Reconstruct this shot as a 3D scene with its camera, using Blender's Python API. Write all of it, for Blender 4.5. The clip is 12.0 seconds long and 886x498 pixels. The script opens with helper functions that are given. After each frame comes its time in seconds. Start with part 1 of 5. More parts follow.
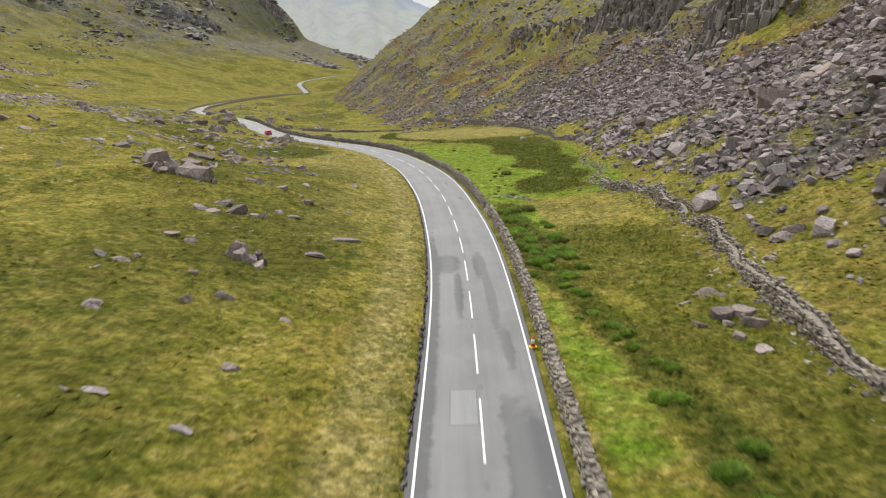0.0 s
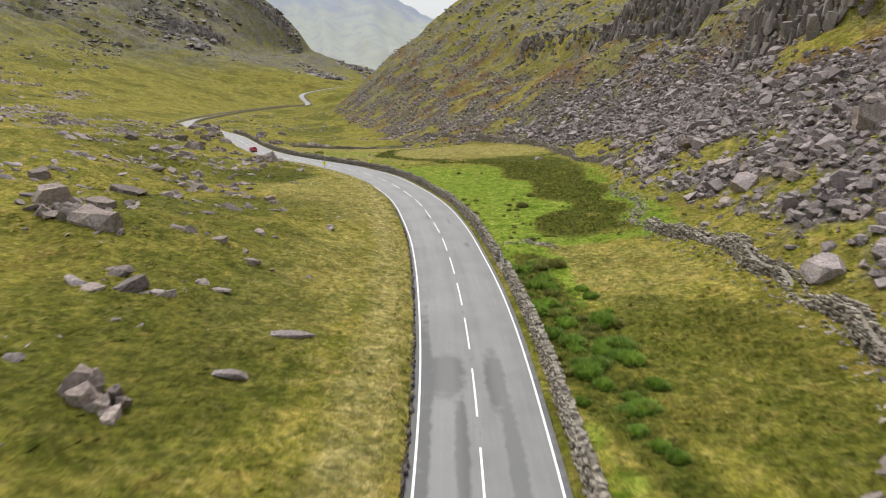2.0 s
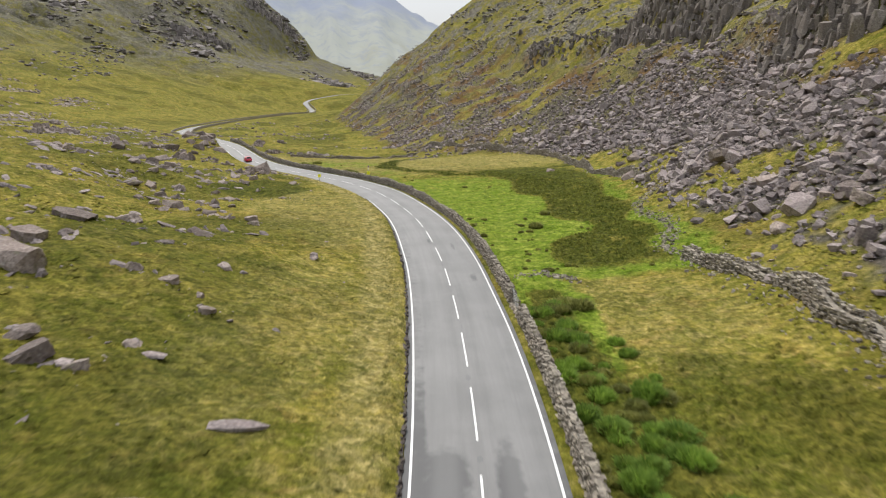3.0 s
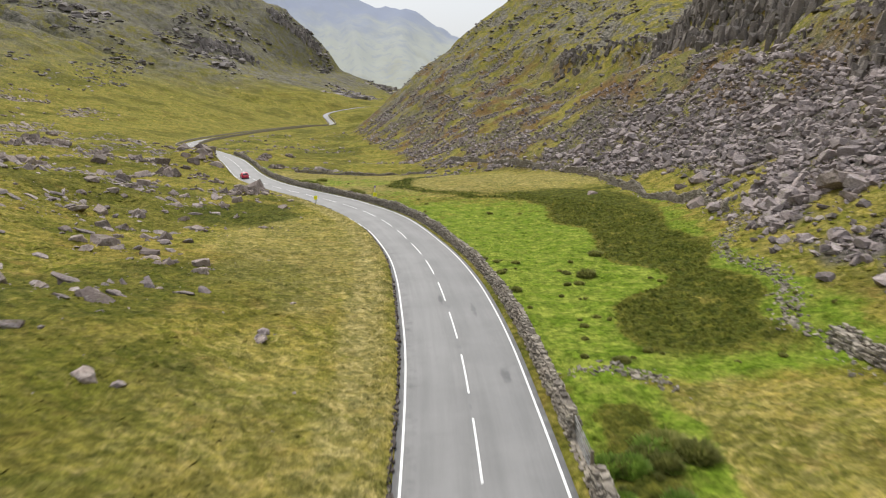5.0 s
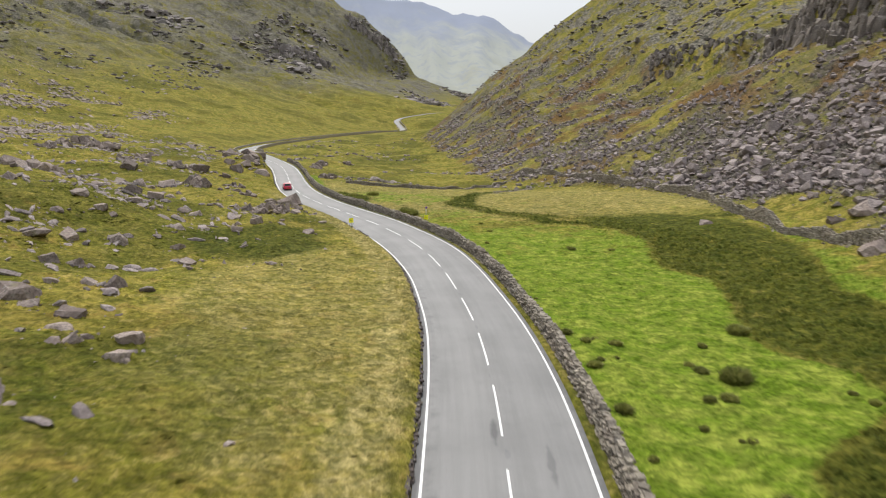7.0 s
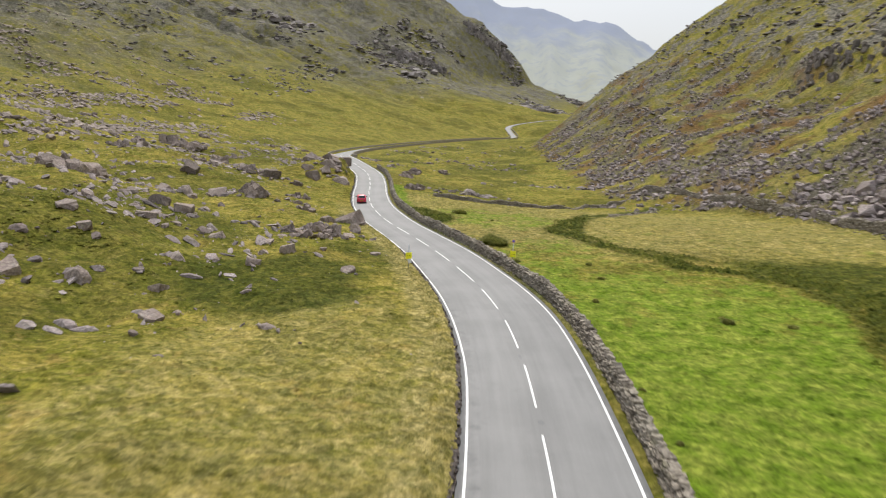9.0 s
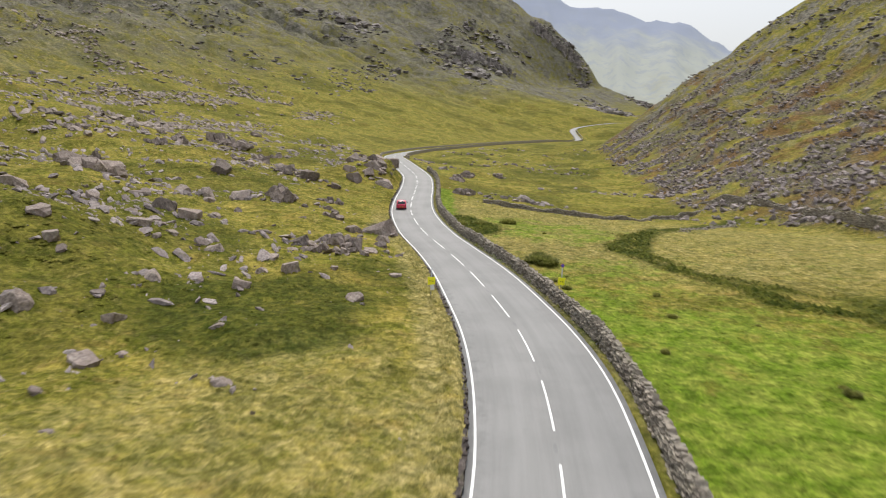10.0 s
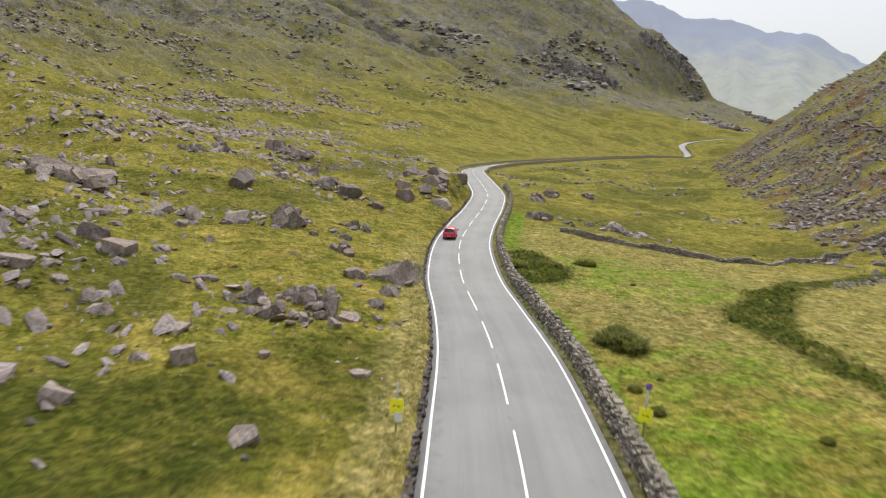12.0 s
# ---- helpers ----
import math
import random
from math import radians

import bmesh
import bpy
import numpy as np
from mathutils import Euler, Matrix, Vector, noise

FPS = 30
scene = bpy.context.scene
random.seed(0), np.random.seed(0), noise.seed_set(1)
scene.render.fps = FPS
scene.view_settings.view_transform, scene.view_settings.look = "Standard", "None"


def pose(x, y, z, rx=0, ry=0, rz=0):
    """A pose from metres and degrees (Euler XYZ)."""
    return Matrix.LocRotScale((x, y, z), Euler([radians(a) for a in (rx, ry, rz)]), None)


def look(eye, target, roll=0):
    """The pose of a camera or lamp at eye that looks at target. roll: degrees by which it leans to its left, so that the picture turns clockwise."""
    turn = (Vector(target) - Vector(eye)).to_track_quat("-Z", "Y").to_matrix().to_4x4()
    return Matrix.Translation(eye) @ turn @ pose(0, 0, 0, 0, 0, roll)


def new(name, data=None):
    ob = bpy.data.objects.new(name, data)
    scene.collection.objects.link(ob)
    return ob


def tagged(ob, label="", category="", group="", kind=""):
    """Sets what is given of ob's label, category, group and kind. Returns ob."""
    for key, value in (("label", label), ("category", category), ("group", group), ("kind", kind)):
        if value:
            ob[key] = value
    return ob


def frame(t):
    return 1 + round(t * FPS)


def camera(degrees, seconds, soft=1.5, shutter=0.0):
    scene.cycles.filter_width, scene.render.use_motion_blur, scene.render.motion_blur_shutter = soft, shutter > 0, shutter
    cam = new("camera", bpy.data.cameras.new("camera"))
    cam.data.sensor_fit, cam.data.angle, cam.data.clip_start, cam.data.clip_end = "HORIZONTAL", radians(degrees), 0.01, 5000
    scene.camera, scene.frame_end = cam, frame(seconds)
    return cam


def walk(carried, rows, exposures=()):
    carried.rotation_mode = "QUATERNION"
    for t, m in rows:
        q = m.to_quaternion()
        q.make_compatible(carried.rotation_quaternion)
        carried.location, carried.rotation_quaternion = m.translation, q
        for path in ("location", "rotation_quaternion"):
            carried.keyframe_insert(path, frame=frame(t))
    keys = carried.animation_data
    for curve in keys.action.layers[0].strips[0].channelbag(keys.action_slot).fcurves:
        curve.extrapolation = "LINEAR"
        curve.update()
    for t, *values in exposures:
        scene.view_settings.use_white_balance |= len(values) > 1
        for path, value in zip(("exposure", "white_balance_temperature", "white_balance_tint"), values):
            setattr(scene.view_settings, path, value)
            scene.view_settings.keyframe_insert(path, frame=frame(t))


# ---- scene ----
cam = camera(67.7, 12.0, soft=1.15, shutter=0.6)
PATH = [
    (0, (0.186, 0.511, 19.796), (0.173, 2.436, 19.253), -1.2),
    (0.5, (0.261, 5.945, 19.689), (0.247, 7.872, 19.154), -1.1),
    (1, (0.408, 11.358, 19.626), (0.392, 13.287, 19.098), -1.1),
    (1.5, (0.528, 16.938, 19.558), (0.506, 18.868, 19.036), -1.1),
    (2, (0.692, 22.451, 19.251), (0.663, 24.385, 18.741), -1.0),
    (2.5, (0.809, 27.829, 19.111), (0.773, 29.765, 18.611), -1.0),
    (3, (0.895, 33.356, 18.949), (0.848, 35.295, 18.459), -1.0),
    (5, (0.766, 55.538, 17.498), (0.653, 57.483, 17.048), -0.8),
    (5.5, (0.624, 61.356, 17.398), (0.469, 63.299, 16.952), -0.8),
    (6, (0.569, 67.215, 17.205), (0.361, 69.154, 16.763), -0.7),
    (6.5, (0.292, 72.938, 16.891), (0.028, 74.872, 16.455), -0.5),
    (7, (-0.083, 78.767, 16.485), (-0.407, 80.693, 16.057), -0.3),
    (9, (-2.546, 102.989, 15.345), (-3.188, 104.839, 14.937), 0.7),
    (9.5, (-3.353, 108.972, 15.028), (-4.084, 110.788, 14.621), 0.9),
    (10, (-4.262, 115.058, 14.737), (-5.077, 116.839, 14.331), 1.1),
    (10.5, (-5.263, 121.139, 14.482), (-6.151, 122.885, 14.079), 1.3),
    (11, (-6.42, 127.24, 14.213), (-7.377, 128.95, 13.815), 1.6),
    (11.5, (-7.918, 133.019, 13.991), (-8.938, 134.695, 13.604), 1.9),
    (12, (-9.974, 139.166, 13.677), (-11.051, 140.809, 13.301), 1.8),
]
walk(cam, [(t, look(eye, target, roll)) for t, eye, target, roll in PATH])

# ---- light: bright overcast sky, soft high sun ----
SUN_AZ, SUN_EL = -25.0, 52.0          # degrees clockwise from +y, degrees up
scene.view_settings.exposure = 0.5
world = bpy.data.worlds.new("overcast_sky")
scene.world = world
world.use_nodes = True
wn = world.node_tree.nodes
wl = world.node_tree.links
sky = wn.new("ShaderNodeTexSky")
sky.sky_type, sky.sun_disc = "NISHITA", False
sky.sun_elevation, sky.sun_rotation = radians(SUN_EL), radians(SUN_AZ)
sky.air_density, sky.dust_density, sky.ozone_density = 1.0, 4.0, 1.0
cloud = wn.new("ShaderNodeMixRGB")
cloud.inputs[0].default_value = 0.72
cloud.inputs[2].default_value = (8.3, 8.6, 9.0, 1)
wl.new(sky.outputs[0], cloud.inputs[1])
# an overcast dome: about three times as bright overhead as at the horizon
place = wn.new("ShaderNodeTexCoord")
split = wn.new("ShaderNodeSeparateXYZ")
dome = wn.new("ShaderNodeMapRange")
dome.inputs[1].default_value, dome.inputs[2].default_value = 0.0, 1.0
dome.inputs[3].default_value, dome.inputs[4].default_value = 0.70, 1.50
shade = wn.new("ShaderNodeMixRGB")
shade.blend_type, shade.inputs[0].default_value = "MULTIPLY", 1.0
wl.new(place.outputs["Generated"], split.inputs[0])
wl.new(split.outputs[2], dome.inputs[0])
wl.new(cloud.outputs[0], shade.inputs[1])
wl.new(dome.outputs[0], shade.inputs[2])
wl.new(shade.outputs[0], wn["Background"].inputs[0])
wn["Background"].inputs[1].default_value = 0.094

sun = new("sun", bpy.data.lights.new("sun", "SUN"))
sun.data.energy, sun.data.angle, sun.data.color = 2.1, radians(10), (1.0, 0.95, 0.88)
az, el = radians(SUN_AZ), radians(SUN_EL)
sun.matrix_world = look((0, 0, 100), (-math.sin(az) * math.cos(el), -math.cos(az) * math.cos(el), 100 - math.sin(el)))


# ---- materials ----
class Mat:
    """A node material with short-hand for its nodes."""

    def __init__(self, name, rough=0.9, spec=0.3):
        self.m = bpy.data.materials.new(name)
        self.m.use_nodes = True
        self.t = self.m.node_tree
        self.b = self.t.nodes["Principled BSDF"]
        self.b.inputs["Roughness"].default_value = rough
        self.b.inputs["Specular IOR Level"].default_value = spec
        self.co = self.t.nodes.new("ShaderNodeTexCoord")
        self.geo = self.t.nodes.new("ShaderNodeNewGeometry")

    def put(self, sock, v):
        if isinstance(v, bpy.types.NodeSocket):
            self.t.links.new(v, sock)
        elif isinstance(v, (tuple, list)) and sock.type == "RGBA" and len(v) == 3:
            sock.default_value = (*v, 1)
        else:
            sock.default_value = v

    def noise(self, scale, detail=4, rough=0.55, at=None, dist=0.0):
        n = self.t.nodes.new("ShaderNodeTexNoise")
        n.inputs["Scale"].default_value, n.inputs["Detail"].default_value = scale, detail
        n.inputs["Roughness"].default_value, n.inputs["Distortion"].default_value = rough, dist
        self.t.links.new(at or self.geo.outputs["Position"], n.inputs["Vector"])
        return n.outputs["Fac"]

    def attr(self, name):
        n = self.t.nodes.new("ShaderNodeAttribute")
        n.attribute_name = name
        return n.outputs["Fac"]

    def ramp(self, v, a, b):
        n = self.t.nodes.new("ShaderNodeMapRange")
        n.interpolation_type = "SMOOTHSTEP"
        self.put(n.inputs[0], v)
        n.inputs[1].default_value, n.inputs[2].default_value = a, b
        return n.outputs[0]

    def mix(self, f, a, b, mode="MIX"):
        n = self.t.nodes.new("ShaderNodeMixRGB")
        n.blend_type = mode
        for s, v in zip(n.inputs, (f, a, b)):
            self.put(s, v)
        return n.outputs[0]

    def math(self, op, a, b=0.0, clamp=False):
        n = self.t.nodes.new("ShaderNodeMath")
        n.operation, n.use_clamp = op, clamp
        self.put(n.inputs[0], a), self.put(n.inputs[1], b)
        return n.outputs[0]

    def bump(self, h, strength, dist):
        n = self.t.nodes.new("ShaderNodeBump")
        n.inputs["Strength"].default_value, n.inputs["Distance"].default_value = strength, dist
        self.t.links.new(h, n.inputs["Height"])
        self.t.links.new(n.outputs[0], self.b.inputs["Normal"])

    def random(self):
        n = self.t.nodes.new("ShaderNodeObjectInfo")
        return n.outputs["Random"]

    def done(self, colour):
        self.put(self.b.inputs["Base Color"], colour)
        return self.m


def plain(name, colour, rough=0.6, metal=0.0, spec=0.4, wear=0.25, scale=6.0):
    k = Mat(name, rough, spec)
    k.b.inputs["Metallic"].default_value = metal
    n = k.noise(scale, 5)
    dark = tuple(c * (1 - wear) for c in colour)
    return k.done(k.mix(k.ramp(n, 0.35, 0.65), dark, colour))


def rock_material(name, per_object=True, tone=1.0, tint=(1.08, 1.0, 0.92)):
    k = Mat(name, 0.92, 0.2)
    big, fine = k.noise(0.5, 4), k.noise(5.0, 6, 0.65)
    c = k.mix(k.ramp(fine, 0.3, 0.7), tuple(tone * v for v in (0.135, 0.121, 0.120)), tuple(tone * v for v in (0.36, 0.332, 0.322)))
    c = k.mix(k.ramp(big, 0.45, 0.62), c, k.mix(0.5, c, tuple(tone * v for v in (0.215, 0.186, 0.183))))
    r = k.random() if per_object else k.geo.outputs["Random Per Island"]
    c = k.mix(1.0, c, k.mix(r, (0.58, 0.56, 0.56), (1.3, 1.27, 1.25)), "MULTIPLY")
    c = k.mix(1.0, c, tint, "MULTIPLY")
    c = k.mix(k.math("MULTIPLY", k.ramp(k.noise(2.2, 5, 0.6), 0.56, 0.7), 0.35), c, (0.40, 0.385, 0.36))     # pale lichen
    moss = k.ramp(k.noise(1.1, 4), 0.58, 0.72)
    c = k.mix(k.math("MULTIPLY", moss, 0.45), c, (0.12, 0.115, 0.035))
    k.bump(fine, 0.6, 0.06)
    return k.done(c)


def ground_material():
    k = Mat("hill_grass", 0.97, 0.05)
    fine, mid, wide = k.noise(2.6, 6, 0.7), k.noise(0.24, 6, 0.62, dist=0.7), k.noise(0.045, 5, 0.6)
    streak = k.noise(0.9, 6, 0.7, dist=1.2)
    c = k.mix(k.ramp(mid, 0.38, 0.62), (0.098, 0.110, 0.016), (0.196, 0.176, 0.044))
    c = k.mix(k.ramp(wide, 0.42, 0.62), c, k.mix(0.4, c, (0.135, 0.140, 0.024)))
    c = k.mix(k.math("MULTIPLY", k.ramp(k.noise(0.12, 6, 0.66, dist=0.9), 0.47, 0.62), 0.80), c, (0.072, 0.082, 0.012))
    c = k.mix(k.math("MULTIPLY", k.ramp(streak, 0.48, 0.68), 0.52), c, (0.315, 0.268, 0.122))
    blades = k.noise(6.5, 6, 0.75, dist=2.0)
    c = k.mix(k.math("MULTIPLY", k.ramp(blades, 0.50, 0.70), 0.38), c, (0.365, 0.318, 0.155))
    c = k.mix(k.math("MULTIPLY", k.ramp(k.noise(0.55, 5, 0.65), 0.50, 0.63), 0.62), c, (0.068, 0.083, 0.012))
    c = k.mix(k.math("MULTIPLY", k.ramp(k.noise(0.052, 7, 0.66, dist=0.8), 0.50, 0.62), 0.5), c, (0.088, 0.080, 0.018))
    c = k.mix(k.math("MULTIPLY", k.ramp(k.noise(0.38, 6, 0.68, dist=0.7), 0.54, 0.66), 0.42), c, (0.190, 0.132, 0.050))     # withered bents
    c = k.mix(1.0, c, (1.36, 1.26, 1.15), "MULTIPLY")
    straw = k.math("MULTIPLY", k.attr("straw"), k.ramp(k.noise(0.8, 5, 0.65), 0.22, 0.52))
    c = k.mix(straw, c, k.mix(k.ramp(streak, 0.4, 0.6), (0.215, 0.182, 0.070), (0.375, 0.318, 0.155)))
    lush = k.math("MULTIPLY", k.ramp(k.math("ADD", k.attr("lush"), k.math("MULTIPLY", k.math("SUBTRACT", k.noise(0.35, 5, 0.65), 0.5), 1.5)), 0.28, 0.72), 0.95)
    c = k.mix(lush, c, k.mix(k.ramp(k.noise(0.6, 5, 0.7), 0.38, 0.66), (0.112, 0.178, 0.016), (0.218, 0.262, 0.046)))
    rush = k.math("MULTIPLY", k.attr("rush"), k.ramp(k.noise(0.5, 5, 0.65), 0.22, 0.45))
    c = k.mix(rush, c, k.mix(k.ramp(k.noise(1.2, 5, 0.7), 0.4, 0.62), (0.033, 0.048, 0.008), (0.086, 0.092, 0.016)))
    c = k.mix(k.math("MULTIPLY", k.math("MULTIPLY", k.attr("heath"), 0.75), k.ramp(k.noise(0.018, 6, 0.65), 0.34, 0.60)), c, (0.118, 0.110, 0.046))
    scree = k.math("MULTIPLY", k.attr("scree"), k.ramp(k.noise(0.12, 6, 0.7), 0.30, 0.50))
    # bed under the scree: shade of the gaps between blocks put into its dark colour
    stone = k.mix(k.ramp(k.noise(0.7, 7, 0.75), 0.36, 0.66), (0.040, 0.036, 0.037), (0.165, 0.150, 0.150))
    c = k.mix(scree, c, stone)
    rust = k.math("MULTIPLY", k.attr("rust"), k.ramp(k.noise(0.07, 6, 0.65), 0.48, 0.60))
    c = k.mix(k.math("MULTIPLY", rust, 0.85), c, k.mix(k.ramp(fine, 0.3, 0.7), (0.085, 0.050, 0.025), (0.180, 0.096, 0.046)))
    bands = k.math("MULTIPLY", k.attr("heath"), k.ramp(k.noise(0.017, 9, 0.72, dist=1.4), 0.44, 0.54))
    c = k.mix(bands, c, k.mix(k.ramp(k.noise(0.06, 9, 0.8), 0.42, 0.58), (0.055, 0.052, 0.045), (0.200, 0.190, 0.160)))
    ledges = k.math("MULTIPLY", k.attr("heath"), k.ramp(k.noise(0.028, 8, 0.7, dist=0.8), 0.55, 0.61))
    c = k.mix(ledges, c, k.mix(k.ramp(k.noise(0.15, 7, 0.8), 0.42, 0.6), (0.040, 0.040, 0.038), (0.150, 0.142, 0.128)))
    crag = k.math("MULTIPLY", k.attr("crag"), k.ramp(k.noise(0.13, 8, 0.75), 0.47, 0.55))
    c = k.mix(crag, c, k.mix(k.ramp(k.noise(0.8, 8, 0.8), 0.40, 0.62), (0.055, 0.052, 0.048), (0.27, 0.25, 0.235)))
    c = k.mix(k.math("MULTIPLY", k.attr("dirt"), k.ramp(k.noise(0.9, 5, 0.65), 0.30, 0.55)), c, k.mix(k.ramp(fine, 0.35, 0.65), (0.085, 0.080, 0.070), (0.17, 0.16, 0.14)))
    patchy = k.noise(1.15, 5, 0.66, dist=0.9)
    c = k.mix(1.0, c, k.mix(k.ramp(patchy, 0.36, 0.62), (0.58, 0.61, 0.54), (1.13, 1.10, 1.06)), "MULTIPLY")
    c = k.mix(1.0, c, k.mix(k.ramp(fine, 0.33, 0.67), (0.66, 0.67, 0.62), (1.26, 1.24, 1.20)), "MULTIPLY")
    c = k.mix(1.0, c, k.mix(k.ramp(k.noise(11, 4, 0.7, dist=1.0), 0.35, 0.65), (0.80, 0.81, 0.78), (1.18, 1.17, 1.13)), "MULTIPLY")
    k.bump(k.math("ADD", k.math("MULTIPLY", fine, 0.5), k.math("ADD", streak, mid)), 0.7, 0.3)
    return k.done(c)


def asphalt_material(name, lo, hi):
    k = Mat(name, 0.62, 0.4)
    along, grain = k.noise(0.22, 4), k.noise(40, 3)
    c = k.mix(k.ramp(along, 0.35, 0.65), lo, hi)
    c = k.mix(k.math("MULTIPLY", k.ramp(k.noise(1.1, 6, 0.7), 0.55, 0.75), 0.35), c, tuple(v * 0.6 for v in lo))
    lanes, where = k.t.nodes.new("ShaderNodeCombineXYZ"), k.t.nodes.new("ShaderNodeSeparateXYZ")
    k.t.links.new(k.geo.outputs["Position"], where.inputs[0])
    k.put(lanes.inputs[0], k.math("MULTIPLY", k.attr("across"), 2.2))
    k.put(lanes.inputs[1], k.math("MULTIPLY", where.outputs[1], 0.09))
    worn = k.noise(1.0, 6, 0.65, at=lanes.outputs[0])
    c = k.mix(1.0, c, k.mix(k.ramp(worn, 0.32, 0.68), (0.88, 0.88, 0.87), (1.08, 1.075, 1.07)), "MULTIPLY")
    c = k.mix(0.25, c, k.mix(grain, (0.05, 0.05, 0.05), (0.3, 0.3, 0.3)))
    damp = k.ramp(k.math("ADD", k.attr("damp"), k.math("MULTIPLY", k.math("SUBTRACT", k.noise(1.3, 5, 0.6), 0.5), 1.0)), 0.30, 0.80)
    c = k.mix(k.math("MULTIPLY", damp, 0.78), c, (0.055, 0.055, 0.057))
    track = k.ramp(k.math("ABSOLUTE", k.math("SUBTRACT", k.math("ABSOLUTE", k.attr("across")), 1.6)), 0.95, 0.2)
    c = k.mix(k.math("MULTIPLY", track, 0.25), c, tuple(v * 1.25 for v in hi))
    k.bump(grain, 0.3, 0.01)
    return k.done(c)


M_GROUND = ground_material()
M_ROCK = rock_material("boulder_rock", True, 0.86, (1.09, 1.0, 0.91))
M_ROCKS = rock_material("scree_rock", False, 0.96, (1.05, 1.0, 0.985))
M_WALL = rock_material("wall_stone", False, 1.0, (1.0, 0.99, 0.83))
M_ASPHALT = asphalt_material("worn_asphalt", (0.134, 0.133, 0.130), (0.172, 0.170, 0.166))
M_EDGE = rock_material("edging_stone", False, 0.27)
M_PATCH = asphalt_material("dark_asphalt", (0.10, 0.10, 0.102), (0.135, 0.135, 0.136))
M_PAINT = plain("road_paint", (0.74, 0.74, 0.72), 0.6, wear=0.2, scale=9)

# ---- plan: curves along the valley ----


def curve(ys, vs):
    """A smooth function through knots."""
    ys, vs = np.array(ys, float), np.array(vs, float)
    d = np.gradient(vs, ys)

    def f(y):
        y = np.clip(np.asarray(y, float), ys[0], ys[-1])
        i = np.clip(np.searchsorted(ys, y) - 1, 0, len(ys) - 2)
        h = ys[i + 1] - ys[i]
        s = (y - ys[i]) / h
        return ((1 + 2 * s) * (1 - s) ** 2 * vs[i] + s * (1 - s) ** 2 * h * d[i]
                + s * s * (3 - 2 * s) * vs[i + 1] + s * s * (s - 1) * h * d[i + 1])
    return f


def columns(rows):
    """Curves from rows of (y, value, value, ...)."""
    cols = list(zip(*rows))
    return [curve(cols[0], c) for c in cols[1:]]


ROAD = [  # y, x, z of the road's middle
    (-600, 3, 14), (-60, 1.6, 4.2), (20, 1.66, 2.9), (42.5, 1.92, 2.4), (51, 1.93, 2.2), (66, 1.66, 1.87), (87, 0.4, 1.42), (96.4, -0.5, 1.2),
    (105.6, -1.75, 1.05), (115.5, -3.4, 0.9), (124.6, -5.4, 0.75), (132.3, -7.6, 0.62), (141.5, -10.6, 0.45), (150, -14.05, 0.3), (158, -18.25, 0.17), (161, -20.1, 0.12), (165, -22.7, 0.07),
    (174.8, -29.3, -0.27), (182, -34.7, -0.45), (189, -40.2, -0.57), (198.2, -46.5, -0.77), (205.8, -51.2, -0.86), (221.5, -59.3, -0.95), (238.2, -67.0, -0.9),
    (257, -76.6, -0.55), (276, -89.5, -0.1), (300, -106, 0.1), (317, -116, -0.7), (370, -134, -2.0), (439, -147, -3.6), (560, -157, -5.8), (640, -150, -6.6), (690, -140, -6.3), (718, -152, 1.2),
    (757, -131, 6.7), (810, -105, 7.5), (900, -100, 5), (1200, -110, 0), (1700, -60, 0), (2400, 0, 0)]
road_x, road_z = columns(ROAD)
LEFT = [  # y, slope of the bank, its breadth, slope beyond, to, slope of the mountain
    (-600, .20, 40, .15, 200, .30), (25, .27, 24, .16, 150, .32), (48, .25, 26, .15, 150, .32), (70, .21, 30, .14, 150, .30), (88, .19, 32, .15, 150, .28),
    (100, .13, 36, .16, 150, .28), (111, .10, 34, .18, 150, .28), (122, .05, 28, .20, 140, .26), (141, .012, 24, .22, 60, .20),
    (152, .05, 22, .20, 70, .19), (165, .12, 40, .13, 90, .20), (190, .19, 20, .10, 110, .26), (227, .13, 60, .22, 200, .30),
    (295, .11, 90, .16, 180, .33), (371, .16, 110, .25, 190, .34), (445, .21, 130, .31, 330, .40), (535, .29, 200, .33, 400, .42),
    (900, .20, 200, .36, 500, .48), (1223, .22, 240, .40, 330, .55),
    (1420, .24, 285, 1.2, 330, .75), (1540, .27, 265, 1.9, 303, .72), (1640, .27, 265, 1.9, 303, .70), (1710, .18, 400, .40, 600, .5), (2400, .14, 700, .30, 900, .40)]
left_s0, left_u1, left_s1, left_u2, left_s2 = columns(LEFT)
RIGHT = [  # y, x of the hill's foot, its z, slope of the scree, its breadth, slope above
    (-600, 30, 12, .58, 60, .55), (40, 25, 2.9, .56, 62, .55), (80, 24.5, 2.6, .58, 60, .52), (105, 28.5, 2.3, .62, 48, .50), (126, 27.5, 1.6, .62, 42, .50),
    (150, 30, 1.5, .66, 32, .50), (172, 29.5, 1.4, .66, 31, .50), (196, 24, .6, .64, 38, .52), (217, 14, -1.3, .57, 51, .53), (243, -2, -3.8, .50, 65, .53),
    (266, -15, -5.4, .44, 73, .52), (320, -33, -7.0, .44, 70, .54), (380, -50, -7, .48, 76, .57), (430, -66, -6, .57, 72, .67), (500, -84, -4, .76, 60, .70),
    (560, -80, -3, .76, 60, .66), (700, -30, 0, .7, 80, .6), (900, 30, 0, .6, 100, .5), (1400, 120, 0, .5, 150, .4), (2400, 260, 0, .4, 200, .4)]
foot_x, foot_z, scree_s, scree_w, upper_s = columns(RIGHT)
